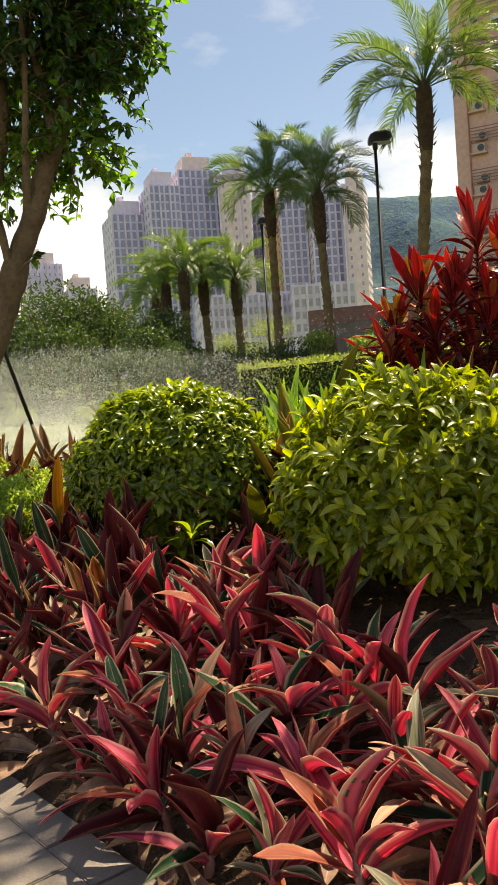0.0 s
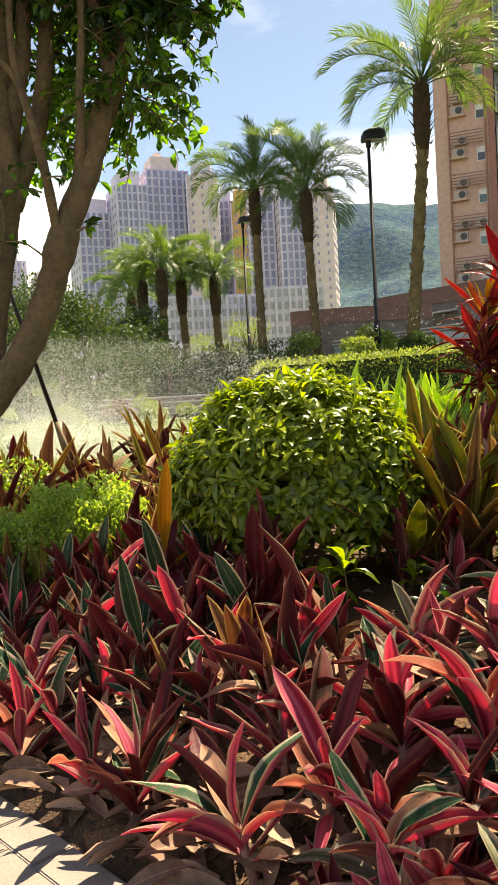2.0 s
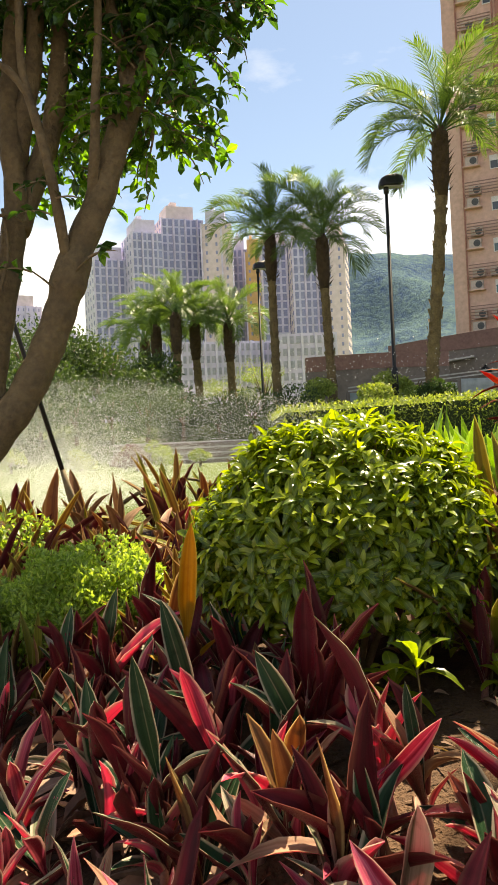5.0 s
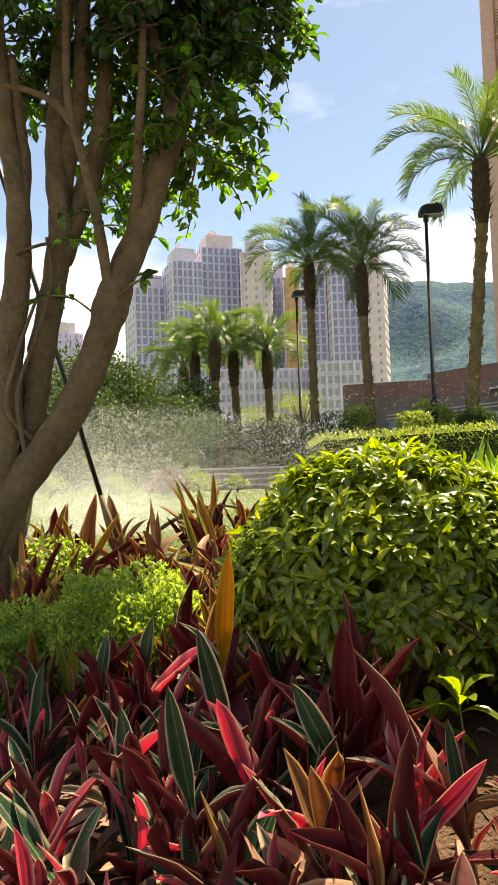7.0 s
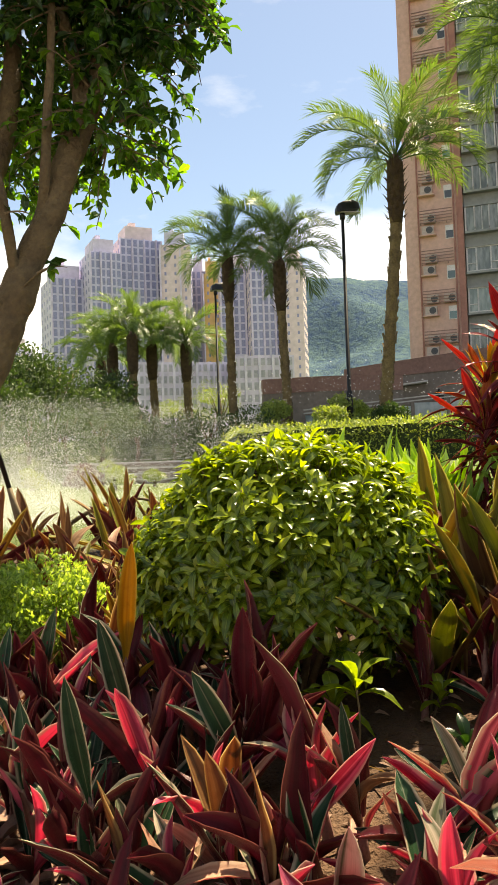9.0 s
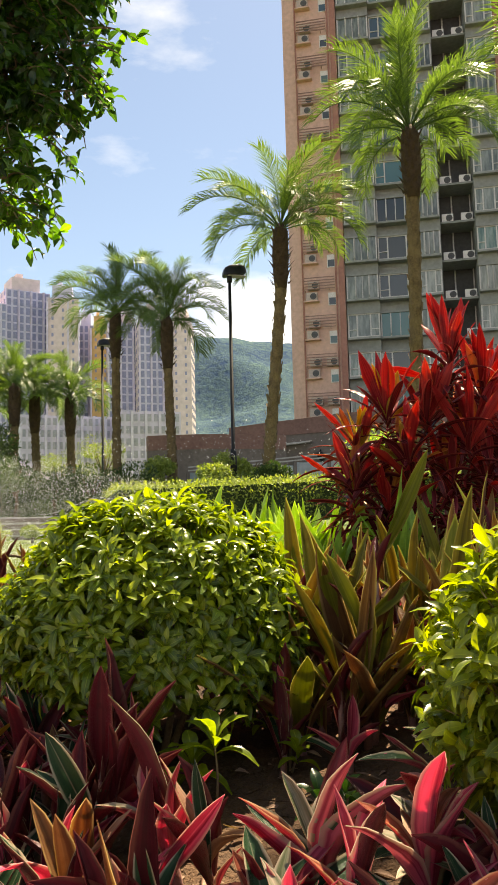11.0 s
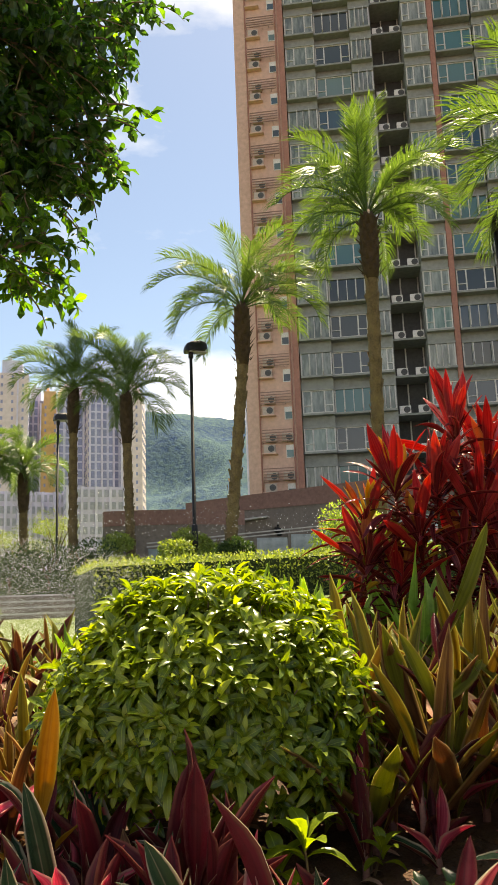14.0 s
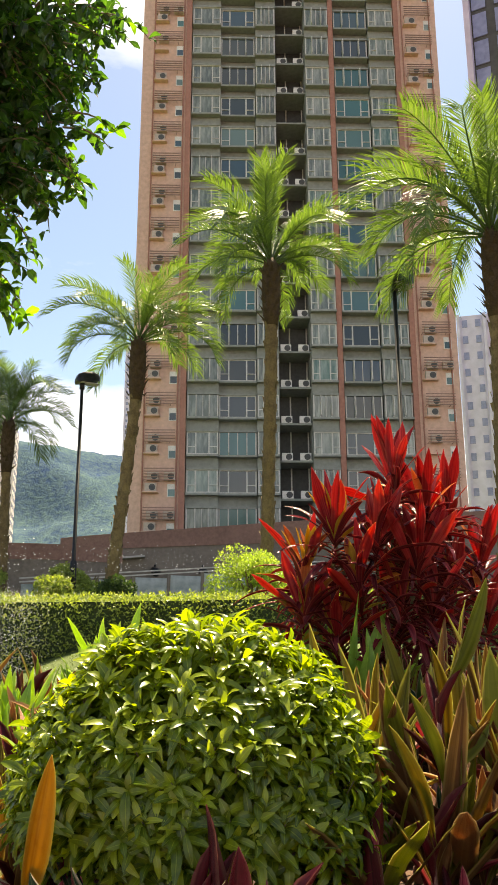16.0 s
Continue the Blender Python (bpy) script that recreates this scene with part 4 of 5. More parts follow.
# ---- palms ----
def frond(length, bow, pairs=72):
    """A feather leaf along +y that rises, then arches over; its fine leaflets stand in a V and hang towards the tip."""
    buf, stalk = Buf(), []
    y = z = 0.0
    for i in range(17):
        t = i / 16
        stalk.append(Vector((0, y, z)))
        a = 0.14 - bow * t ** 1.6
        y += length / 16 * math.cos(a)
        z += length / 16 * math.sin(a)
    buf.tube(stalk, [0.024 * (1 - 0.9 * i / 16) + 0.004 for i in range(17)], 5, 1)
    for i in range(pairs):
        t = 0.20 + 0.80 * i / (pairs - 1)
        k = t * 16
        j = min(15, int(k))
        p = stalk[j].lerp(stalk[j + 1], k - j)
        d = (stalk[j + 1] - stalk[j]).normalized()
        up = Vector((1, 0, 0)).cross(d)
        L = length * (0.20 * math.sin(math.pi * max(0.03, 1.12 * t - 0.20) ** 0.75 * 0.86) + 0.025) * ranf(0.8, 1.15)
        for s in (-1, 1):
            out = (Vector((s, 0, 0)) * 0.75 + d * (0.45 + 0.6 * t) + up * ranf(0.0, 0.75)).normalized()
            tip = p + out * L + Vector((0, 0, -0.34 * L))
            mid = p + out * L * 0.5 + up * 0.05 * L
            w = (d - out * d.dot(out)).normalized() * (0.0135 * length / 3)
            buf.face([p - w * 0.6, p + w * 0.6, mid + w, mid - w], 0, [(0.3, 0), (0.7, 0), (0.7, 0.5), (0.3, 0.5)])
            buf.face([mid - w, mid + w, tip], 0, [(0.3, 0.5), (0.7, 0.5), (0.5, 1)])
    return buf


FRONDS = [frond(3.0, b).mesh("frond", [m_palm, m_palm], False) for b in (0.9, 1.3, 1.7, 2.0, 2.1, 1.8)]


def palm(base, crown, length, count=30, thick=0.24, boot=2.1):
    base, crown = Vector(base), Vector(crown)
    base.z = ground_z(base.x, base.y)
    ob = thing("palm_tree", "tall feather palm with a slender leaning trunk", "palm tree", Matrix.Translation(base), "garden palms")
    q = crown - base
    line = spline([(0, 0, -0.3), (q.x * 0.05, q.y * 0.05, q.z * 0.12), (q.x * 0.45, q.y * 0.45, q.z * 0.4), (q.x * 0.9, q.y * 0.9, q.z * 0.75), q], 15)
    n = len(line)
    b = Buf()
    b.tube(line, [thick * (1.35 - 0.55 * smooth(0, 0.25, i / n) - 0.12 * i / n) * (1.06 if i % 2 else 0.95) for i in range(n)], 12)
    part("trunk", b.mesh("trunk", m_palmbark, True), ob)
    scars = Buf()
    b = Buf()
    d = (line[-1] - line[-4]).normalized()
    b.tube([q - d * boot, q - d * boot * 0.8, q - d * boot * 0.45, q, q + d * 0.3], [thick * 0.8, thick * 1.0, thick * 1.15, thick * 1.05, thick * 0.5], 12)
    for i in range(70):
        a, k = i * 2.4, i / 70
        p = q - d * boot * (1 - k * 0.98) + Vector((math.cos(a), math.sin(a), 0)) * thick * 1.05
        e = Vector((math.cos(a), math.sin(a), 1.1)).normalized()
        s = Vector((-math.sin(a), math.cos(a), 0)) * 0.07
        b.face([p - s, p + s, p + e * ranf(0.18, 0.42)])
    part("leaf_sheath", b.mesh("leaf_sheath", m_fibre, True), ob, label="dark fibrous leaf bases")
    for i in range(150):
        k = i / 150
        c = line[min(n - 1, int(k * 0.93 * n))]
        a = i * 2.4 + ranf(-0.2, 0.2)
        e = Vector((math.cos(a), math.sin(a), 0))
        r = thick * (1.35 - 0.55 * smooth(0, 0.25, k) - 0.12 * k) * 0.96
        s = Vector((-math.sin(a), math.cos(a), 0)) * thick * ranf(0.25, 0.4)
        p = c + e * r + Vector((0, 0, ranf(-0.1, 0.1)))
        f = Vector((0, 0, ranf(0.08, 0.16)))
        scars.face([p - s - f, p + s - f, p + s * 0.6 + e * thick * ranf(0.12, 0.3) + f, p - s * 0.6 + e * thick * ranf(0.12, 0.3) + f])
    part("bark_relief", scars.mesh("bark_relief", m_palmbark), ob, kind="stuff")
    for i in range(count):
        k = (i + 0.5) / count
        tilt = 79 - 68 * k ** 0.75 + ranf(-9, 9)
        j = min(5, int(k * 4 + ranf(0, 1.6)))
        m = Matrix.Translation(q + d * (0.25 * (1 - k))) @ pose(0, 0, 0, 0, 0, i * 137.5 + ranf(-14, 14)) @ pose(0, 0, 0, tilt, ranf(-15, 15), 0) @ Matrix.Scale(length / 3 * 0.98 * ranf(0.85, 1.08) * (0.80 + 0.25 * math.sin(math.pi * (0.15 + 0.75 * k))), 4)
        part("frond", FRONDS[j], ob, m)
    return ob


palm((6.43, 29.3, 3.3), (7.0, 28.9, 12.0), 3.4, 26, 0.27)
palm((4.05, 36.7, 3.5), (3.84, 36.4, 10.5), 3.4, 24, 0.25)
palm((1.85, 39.6, 3.7), (1.80, 39.3, 11.5), 3.5, 26, 0.25)
palm((10.6, 25.9, 3.2), (10.2, 24.6, 13.85), 3.6, 30, 0.28)
palm((12.2, 16.8, 2.8), (12.0, 16.2, 11.3), 4.0, 33, 0.24)
for x, y, top, L in ((-4.66, 51.3, 9.3, 2.6), (-3.25, 49, 9.6, 2.6), (-2.0, 51.4, 9.5, 2.5), (-0.02, 50.4, 9.2, 2.6), (-5.6, 55, 9.0, 2.6)):
    palm((x, y, 3.7), (x + ranf(-0.2, 0.2), y, top), L * 1.2, 26, 0.30, 2.2)


# ---- hedge, shrubs and far trees ----
def hedge_rise(x):
    return 1.46 + 0.03 * x


def hedge():
    ob = thing("hedge", "low clipped green hedge along the terrace", "hedge", kind="")
    leaves, core = Buf(), Buf()
    pts = []
    for i in range(26000):
        x = ranf(-0.1, 9.5)
        yc = 13.4 - 0.10 * x + 0.3 * math.sin(x * 0.6)
        z0 = hedge_rise(x)
        face = random.random()
        if face < 0.5:
            p = (x, yc + ranf(-0.7, 2.6), z0 + 0.54 + 0.05 * noise.noise((x * 2, i * 0.01, 0)) + ranf(-0.05, 0.05))
        else:
            p = (x, yc - 0.72 + ranf(-0.06, 0.06), z0 + ranf(-0.55, 0.54))
        pts.append(p)
    leaf_cloud(leaves, pts, 0.056, 0.4)
    # dark green sheet inside the leaves, coloured as the hedge's inner shade
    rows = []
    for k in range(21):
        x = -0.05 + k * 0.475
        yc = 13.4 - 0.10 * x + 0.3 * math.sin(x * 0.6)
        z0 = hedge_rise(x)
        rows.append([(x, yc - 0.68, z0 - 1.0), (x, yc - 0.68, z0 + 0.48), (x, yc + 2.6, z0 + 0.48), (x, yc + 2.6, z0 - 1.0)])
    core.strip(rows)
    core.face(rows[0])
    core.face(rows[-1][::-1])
    part("core", core.mesh("core", m_hedgeshade), ob)
    part("foliage", leaves.mesh("foliage", m_hedge), ob, kind="stuff")


hedge()


def clump_points(c, r, n, lumps=9, squash=0.8, low=-0.2):
    """Points over the skins of several lumps round c."""
    out = []
    for k in range(lumps):
        a, e = ranf(0, 6.28), ranf(low, 0.9)
        q = Vector(c) + Vector((math.cos(a) * r * 0.6 * (1 - e * 0.5), math.sin(a) * r * 0.6 * (1 - e * 0.5), e * r * squash * 0.8))
        rr = r * ranf(0.35, 0.6)
        for _ in range(n // lumps):
            d = Vector((random.gauss(0, 1), random.gauss(0, 1), random.gauss(0, 1))).normalized()
            d.z = d.z * squash if d.z > -0.3 else d.z * 0.4
            out.append(q + d * rr * (1 - 0.35 * random.random() ** 2))
    return out


def leafy(name, label, x, y, h, r, n, leaf, mat, trunk=0.3, category="tree", lumps=10, low=-0.2):
    z = ground_z(x, y)
    ob = thing(name, label, category, pose(x, y, z))
    b = Buf()
    b.tube([(0, 0, -0.2), (0.05 * r, 0, (h - r) * 0.5), (0, 0, h - r * 0.6)], [trunk * 0.3, trunk * 0.22, trunk * 0.1], 8)
    for k in range(5):
        a = k * 1.3
        b.tube([(0, 0, (h - r) * 0.7), (math.cos(a) * r * 0.4, math.sin(a) * r * 0.4, h - r * 0.5)], [trunk * 0.14, trunk * 0.05], 6)
    part("trunk", b.mesh("trunk", m_bark, True), ob)
    b = Buf()
    leaf_cloud(b, clump_points((0, 0, h - r), r, n, lumps, 0.8, low), leaf, 0.3)
    part("crown", b.mesh("crown", mat), ob, kind="stuff")
    return ob


leafy("round_shrub", "small clipped bright green cloud-shaped shrub", 5.25, 16.2, 1.75, 0.8, 8000, 0.06, m_smallleaf, 0.2, "shrub", 12)
leafy("round_shrub", "small clipped bright green cloud-shaped shrub", 5.75, 15.6, 1.1, 0.5, 2600, 0.06, m_smallleaf, 0.2, "shrub", 7)
for x, y, h, r in ((-9.6, 42, 5.4, 3.4), (-7.2, 44, 5.6, 3.3), (-12.5, 45, 5.6, 3.6), (-16, 46, 4.6, 3.2), (-5.0, 47, 4.4, 2.4), (-20, 44, 4.4, 3), (-9, 39, 3.2, 2.2), (-12, 40, 3.0, 2.2), (-14.6, 41, 3.2, 2.2)):
    leafy("broadleaf_tree", "dark green broad-leaved tree behind the lawn", x, y, h, r, 9000, 0.22, m_far, 1.0, lumps=22, low=-0.9)
for x, y, h, r in ((2.4, 60, 5.0, 2.3), (-0.6, 62, 4.2, 2.2), (6.8, 33.5, 1.3, 0.9), (5.2, 31.6, 1.2, 0.8), (3.4, 35.5, 1.4, 0.9), (4.4, 29, 0.9, 0.7), (6.2, 28.2, 1.0, 0.7)):
    leafy("garden_shrub", "leafy green shrub at the back of the lawn", x, y, h, r, 2600, 0.13, m_far if y < 28.6 else m_hedge, 0.4, "shrub", 9, -0.7)
for k in range(13):
    x, y = -14.5 + k * 1.35, 32.2 + ranf(-0.5, 0.5)
    leafy("back_shrub", "dark green shrub at the back of the lawn", x, y, ranf(1.9, 2.5), 1.25, 3000, 0.12, m_far, 0.3, "shrub", 12, -1.2)
for x, y, h, r in ((-7.6, 27.5, 0.9, 0.6), (-3.9, 26.5, 0.8, 0.55), (-5.4, 27.4, 0.7, 0.5), (-1.6, 26.8, 0.6, 0.4), (-2.6, 24.0, 0.8, 0.5)):
    leafy("lawn_shrub", "small yellow-green clipped shrub on the lawn", x, y, h, r, 1500, 0.08, m_hedge, 0.2, "shrub", 7)


leafy("purple_shrub", "small purple-leaved shrub on the lawn", -3.3, 24.2, 0.85, 0.6, 1500, 0.08, m_purple, 0.2, "shrub", 7)


# ---- the tree beside the path ----
def big_tree():
    ob = thing("garden_tree", "multi-stemmed tree with tan bark and glossy drooping leaves", "tree", pose(-2.5, 6.8, 0.75))
    base = Vector((-2.5, 6.8, 0.75))
    limbs = [
        ([(-3.05, 6.72, 0.42), (-2.75, 6.75, 1.00), (-2.59, 6.75, 1.24), (-2.41, 6.75, 1.49), (-2.21, 6.76, 1.75), (-2.06, 6.78, 2.02), (-1.94, 6.78, 2.30), (-1.865, 6.78, 2.53), (-1.79, 6.80, 2.75), (-1.65, 6.82, 3.07), (-1.56, 6.85, 3.37), (-1.46, 6.90, 3.65), (-1.38, 6.95, 3.93), (-1.30, 7.00, 4.26), (-1.24, 7.05, 4.60), (-1.15, 7.1, 5.2)], 0.122, 0.072),
        ([(-2.72, 6.8, 0.6), (-2.54, 6.85, 1.29), (-2.43, 6.88, 1.68), (-2.39, 6.90, 2.01), (-2.32, 6.90, 2.37), (-2.25, 6.92, 2.75), (-2.21, 6.95, 3.13), (-2.23, 6.95, 3.43), (-2.24, 7.00, 3.76), (-2.21, 7.00, 4.10), (-2.15, 7.05, 4.9)], 0.105, 0.06),
        ([(-2.8, 6.7, 0.6), (-2.62, 6.75, 1.36), (-2.54, 6.78, 1.71), (-2.53, 6.78, 2.04), (-2.51, 6.80, 2.36), (-2.46, 6.80, 2.72), (-2.44, 6.80, 3.09), (-2.46, 6.80, 3.42), (-2.51, 6.80, 3.72), (-2.58, 6.80, 4.5)], 0.115, 0.06),
        ([(-2.22, 6.95, 2.90), (-2.11, 7.05, 3.27), (-2.00, 7.10, 3.60), (-1.94, 7.10, 3.95), (-1.92, 7.15, 4.37), (-1.91, 7.20, 5.2)], 0.085, 0.05),
        ([(-2.22, 7.00, 3.35), (-2.14, 7.00, 3.72), (-2.08, 7.05, 4.09), (-2.05, 7.10, 4.8)], 0.075, 0.05),
        ([(-1.45, 6.90, 3.68), (-1.48, 6.90, 3.99), (-1.52, 6.90, 4.22), (-1.57, 6.90, 4.45), (-1.61, 6.90, 5.0)], 0.05, 0.03),
        ([(-1.71, 6.80, 3.0), (-1.66, 6.70, 3.32), (-1.64, 6.70, 3.68), (-1.61, 6.70, 4.04), (-1.59, 6.70, 4.7)], 0.036, 0.022),
        ([(-1.86, 6.76, 2.58), (-1.89, 6.66, 2.92), (-1.93, 6.62, 3.19), (-1.98, 6.60, 3.43), (-2.04, 6.60, 3.66), (-2.07, 6.60, 3.90), (-2.06, 6.60, 4.5)], 0.036, 0.022),
        ([(-2.03, 6.60, 3.63), (-2.15, 6.58, 3.78), (-2.30, 6.56, 3.85), (-2.47, 6.55, 3.89), (-2.9, 6.45, 3.95)], 0.026, 0.012),
        ([(-2.45, 6.82, 2.85), (-2.41, 6.80, 3.2), (-2.39, 6.80, 3.49), (-2.41, 6.80, 3.68), (-2.47, 6.80, 4.2)], 0.045, 0.03),
        ([(-2.40, 6.72, 1.60), (-2.43, 6.65, 1.98), (-2.34, 6.74, 2.33), (-2.24, 6.79, 2.70), (-2.27, 6.82, 3.01)], 0.016, 0.010),
        ([(-2.36, 6.75, 1.70), (-2.49, 6.64, 1.91), (-2.42, 6.66, 2.26), (-2.32, 6.76, 2.62)], 0.018, 0.010),
        ([(-2.44, 6.70, 2.88), (-2.25, 6.78, 2.96), (-2.15, 6.84, 2.93)], 0.012, 0.008),
        ([(-1.83, 6.70, 2.55), (-1.74, 6.66, 2.62), (-1.66, 6.64, 2.66)], 0.008, 0.004),
        ([(-1.92, 6.70, 2.45), (-2.0, 6.66, 2.52), (-2.08, 6.64, 2.58)], 0.008, 0.004),
    ]
    for i, (line, r0, r1) in enumerate(limbs):
        b = Buf()
        pts = spline([Vector(p) - base for p in line], 5)
        n = len(pts)
        b.tube(pts, [(r0 + (r1 - r0) * k / (n - 1)) * (1 + 0.05 * math.sin(k * 1.7)) * (1.5 - 0.5 * smooth(0, 0.2, k / n) if i < 3 else 1) * (1 + (0.22 * math.exp(-((k / n - 0.47) / 0.03) ** 2) if i == 0 else 0)) for k in range(n)], 14)
        part("limb" if i else "trunk", b.mesh("limb", m_bark, True), ob)
    # thin roots wound round the two back stems
    for j, line in enumerate((limbs[1][0], limbs[2][0], limbs[2][0], limbs[1][0], limbs[2][0])):
        b = Buf()
        pts = spline([Vector(p) - base for p in line[:6]], 6)
        wound = []
        for k, p in enumerate(pts):
            a = j * 1.9 + k * (0.16 if j % 2 else -0.13) + 0.4 * math.sin(k * 0.7 + j)
            r = 0.115 - 0.0015 * k + 0.012 * math.sin(k * 1.3 + j)
            wound.append(p + Vector((math.cos(a) * r, math.sin(a) * r, 0)))
        b.tube(wound, [0.016 - 0.0003 * k for k in range(len(wound))], 6)
        part("root", b.mesh("root", m_bark, True), ob, label="thin aerial root wound round the stem")
    # boughs carry drooping twigs with leaves
    leaves, twigs = Buf(), Buf()

    # young: share of a twig's leaves that take the sunlit copy's colour
    def twig(p, d, L, n, young=0.12):
        p, d = Vector(p), Vector(d).normalized()
        q = [p]
        for k in range(5):
            d = (d + Vector((ranf(-0.2, 0.2), ranf(-0.2, 0.2), -0.16))).normalized()
            q.append(q[-1] + d * L / 5)
        twigs.tube(q, [0.008, 0.007, 0.006, 0.005, 0.004, 0.002], 4)
        pts = []
        for k in range(n):
            t = ranf(0.15, 1) * 5
            j = min(4, int(t))
            pts.append(q[j].lerp(q[j + 1], t - j))
        for c in pts:
            dd = Vector((ranf(-1, 1), ranf(-1, 1), ranf(-1.1, 0.35))).normalized()
            leaves.merge(random.choice(SUNLIT_OVALS if random.random() < young else OVALS), Matrix.Translation(c) @ dd.to_track_quat("Y", "Z").to_matrix().to_4x4() @ pose(0, 0, 0, 0, ranf(-50, 50), 0) @ Matrix.Scale(ranf(0.75, 1.15), 4))

    OVALS = [oval(0.105, 0.052, 3, c) for c in (0.1, 0.3, 0.5)]
    SUNLIT_OVALS = [oval(0.10, 0.052, 3, c) for c in (0.1, 0.3, 0.5)]
    for b in SUNLIT_OVALS:
        b.m = [1] * len(b.m)
    # crown lumps: centre, radius, twigs
    for c, r, count in (
        ((-1.15, 7.0, 3.55), 0.42, 34), ((-1.0, 7.0, 4.1), 0.40, 34), ((-0.75, 7.0, 4.55), 0.42, 36), ((-0.85, 7.0, 5.1), 0.5, 40),
        ((-1.4, 7.2, 4.5), 0.55, 40), ((-1.6, 7.4, 3.8), 0.45, 26), ((-2.0, 7.4, 4.3), 0.6, 40), ((-2.6, 7.2, 4.4), 0.6, 40),
        ((-2.1, 7.2, 5.2), 0.7, 46), ((-1.4, 7.3, 5.6), 0.75, 50), ((-3.2, 7.2, 4.7), 0.7, 40), ((-0.6, 7.4, 5.8), 0.6, 40),
        ((-2.2, 6.3, 4.6), 0.5, 30), ((-3.0, 6.4, 4.3), 0.5, 30), ((-1.9, 7.6, 3.5), 0.35, 14), ((-2.3, 7.3, 6.2), 0.8, 40), ((-1.2, 7.2, 6.4), 0.8, 40), ((-0.4, 7.2, 6.6), 0.6, 26), ((-1.2, 6.9, 4.4), 0.5, 30), ((-1.5, 6.7, 4.9), 0.6, 34), ((-1.0, 6.8, 5.0), 0.5, 30),
    ):
        for _ in range(int(count * 1.7)):
            d = Vector((random.gauss(0, 1), random.gauss(0, 1), random.gauss(0, 0.8))).normalized()
            p = Vector(c) + Vector((-0.14, 0, 0.12)) + d * r * ranf(0.1, 0.72) - base
            twig(p, (d.x, d.y, d.z * 0.5 + 0.1), ranf(0.25, 0.45), 12, 0.7 if c[2] < 3.9 else 0.14 if c[0] > -1.1 else 0.06)
    for p, d in (((-1.72, 6.65, 2.64), (0.6, -0.2, 0.4)), ((-2.06, 6.63, 2.56), (-0.6, -0.1, 0.3)), ((-1.93, 6.6, 2.9), (-0.8, 0, 0.4)), ((-1.95, 6.6, 3.1), (-0.8, -0.2, 0.0)), ((-1.9, 6.62, 3.0), (0.8, -0.1, 0.2))):
        twig(Vector(p) - base, d, 0.22, 7)
    part("twigwork", twigs.mesh("twigwork", m_twig), ob, kind="stuff")
    part("crown", leaves.mesh("crown", [m_tree, m_sunlittree]), ob, kind="stuff")


big_tree()

# ---- the planted bed ----
dome_bush(-0.47, 5.02, 0.60, 0.52, 1.50, m_bush, "dense rounded bush with glossy green whorled leaves", 1750, 0.080)
dome_bush(0.74, 3.60, 0.59, 0.55, 1.43, m_lime, "dense rounded bush with lime-green whorled leaves", 1600, 0.088, -0.75, 0.02)


def tufted_bush(x, y, r, h, n):
    z = ground_z(x, y)
    ob = thing("low_bush", "low clipped bush with tiny bright green leaves", "bush", pose(x, y, z))
    b = Buf()
    for k in range(8):
        a = k * 0.8
        b.tube([(0, 0, -0.03), (math.cos(a) * r * 0.5, math.sin(a) * r * 0.5, h * 0.7)], [0.012, 0.005], 5)
    part("branchwork", b.mesh("branchwork", m_twig), ob, kind="stuff")
    b = Buf()
    pts = []
    for _ in range(n):
        d = Vector((random.gauss(0, 1), random.gauss(0, 1), abs(random.gauss(0, 1)))).normalized()
        k = (1 + 0.14 * noise.noise((d.x * 2.5 + x, d.y * 2.5, d.z * 2.5))) * (1 - 0.4 * random.random() ** 2)
        e = math.hypot(d.x, d.y)
        f = 1.0 / max(e, 0.2) * e ** 0.6
        pts.append((d.x * f * r * k, d.y * f * r * k, d.z ** 0.55 * h * k * (0.9 + 0.1 * math.sin(d.x * 9) * math.cos(d.y * 7)) + 0.02))
    leaf_cloud(b, pts, 0.030, 0.5, 0, 0.65)
    part("foliage", b.mesh("foliage", m_smallleaf), ob, kind="stuff")


tufted_bush(-1.66, 5.80, 0.42, 0.56, 17000)
tufted_bush(-2.30, 5.85, 0.42, 0.52, 17000)


def cordyline(x, y, heads, label):
    """Upright canes with tufts of red leaves."""
    z = ground_z(x, y)
    ob = thing("cordyline", label, "shrub", pose(x, y, z))
    for hx, hy, hz in heads:
        q = Vector((hx - x, hy - y, hz - z))
        b = Buf()
        b.tube(spline([(q.x * 0.2, q.y * 0.2, -0.05), (q.x * 0.5, q.y * 0.5, q.z * 0.5), q], 5), [0.022 - 0.001 * k for k in range(11)], 6)
        cane = part("cane", b.mesh("cane", m_twig, True), ob)
        for i in range(54):
            k = i / 54
            tilt = 86 - 122 * k + ranf(-12, 12)
            m = Matrix.Translation(q + Vector((0, 0, -0.5 * k * k))) @ pose(0, 0, 0, 0, 0, i * 137.5 + ranf(-20, 20)) @ pose(0, 0, 0, tilt, ranf(-25, 25), 0) @ Matrix.Scale(ranf(0.85, 1.2) if k < 0.2 else ranf(0.55, 1.15), 4)
            red = k < (0.24 if hz > 1.9 else 0.10) or (k < 0.6 and random.random() < 0.2)
            part("leaf", random.choice(SETS[random.choice(("scarlet", "scarlet", "flame") if hx > 1.8 or hz > 2.3 else ("flame", "flame", "scarlet", "amber")) if red else "darkred"]), cane, m)


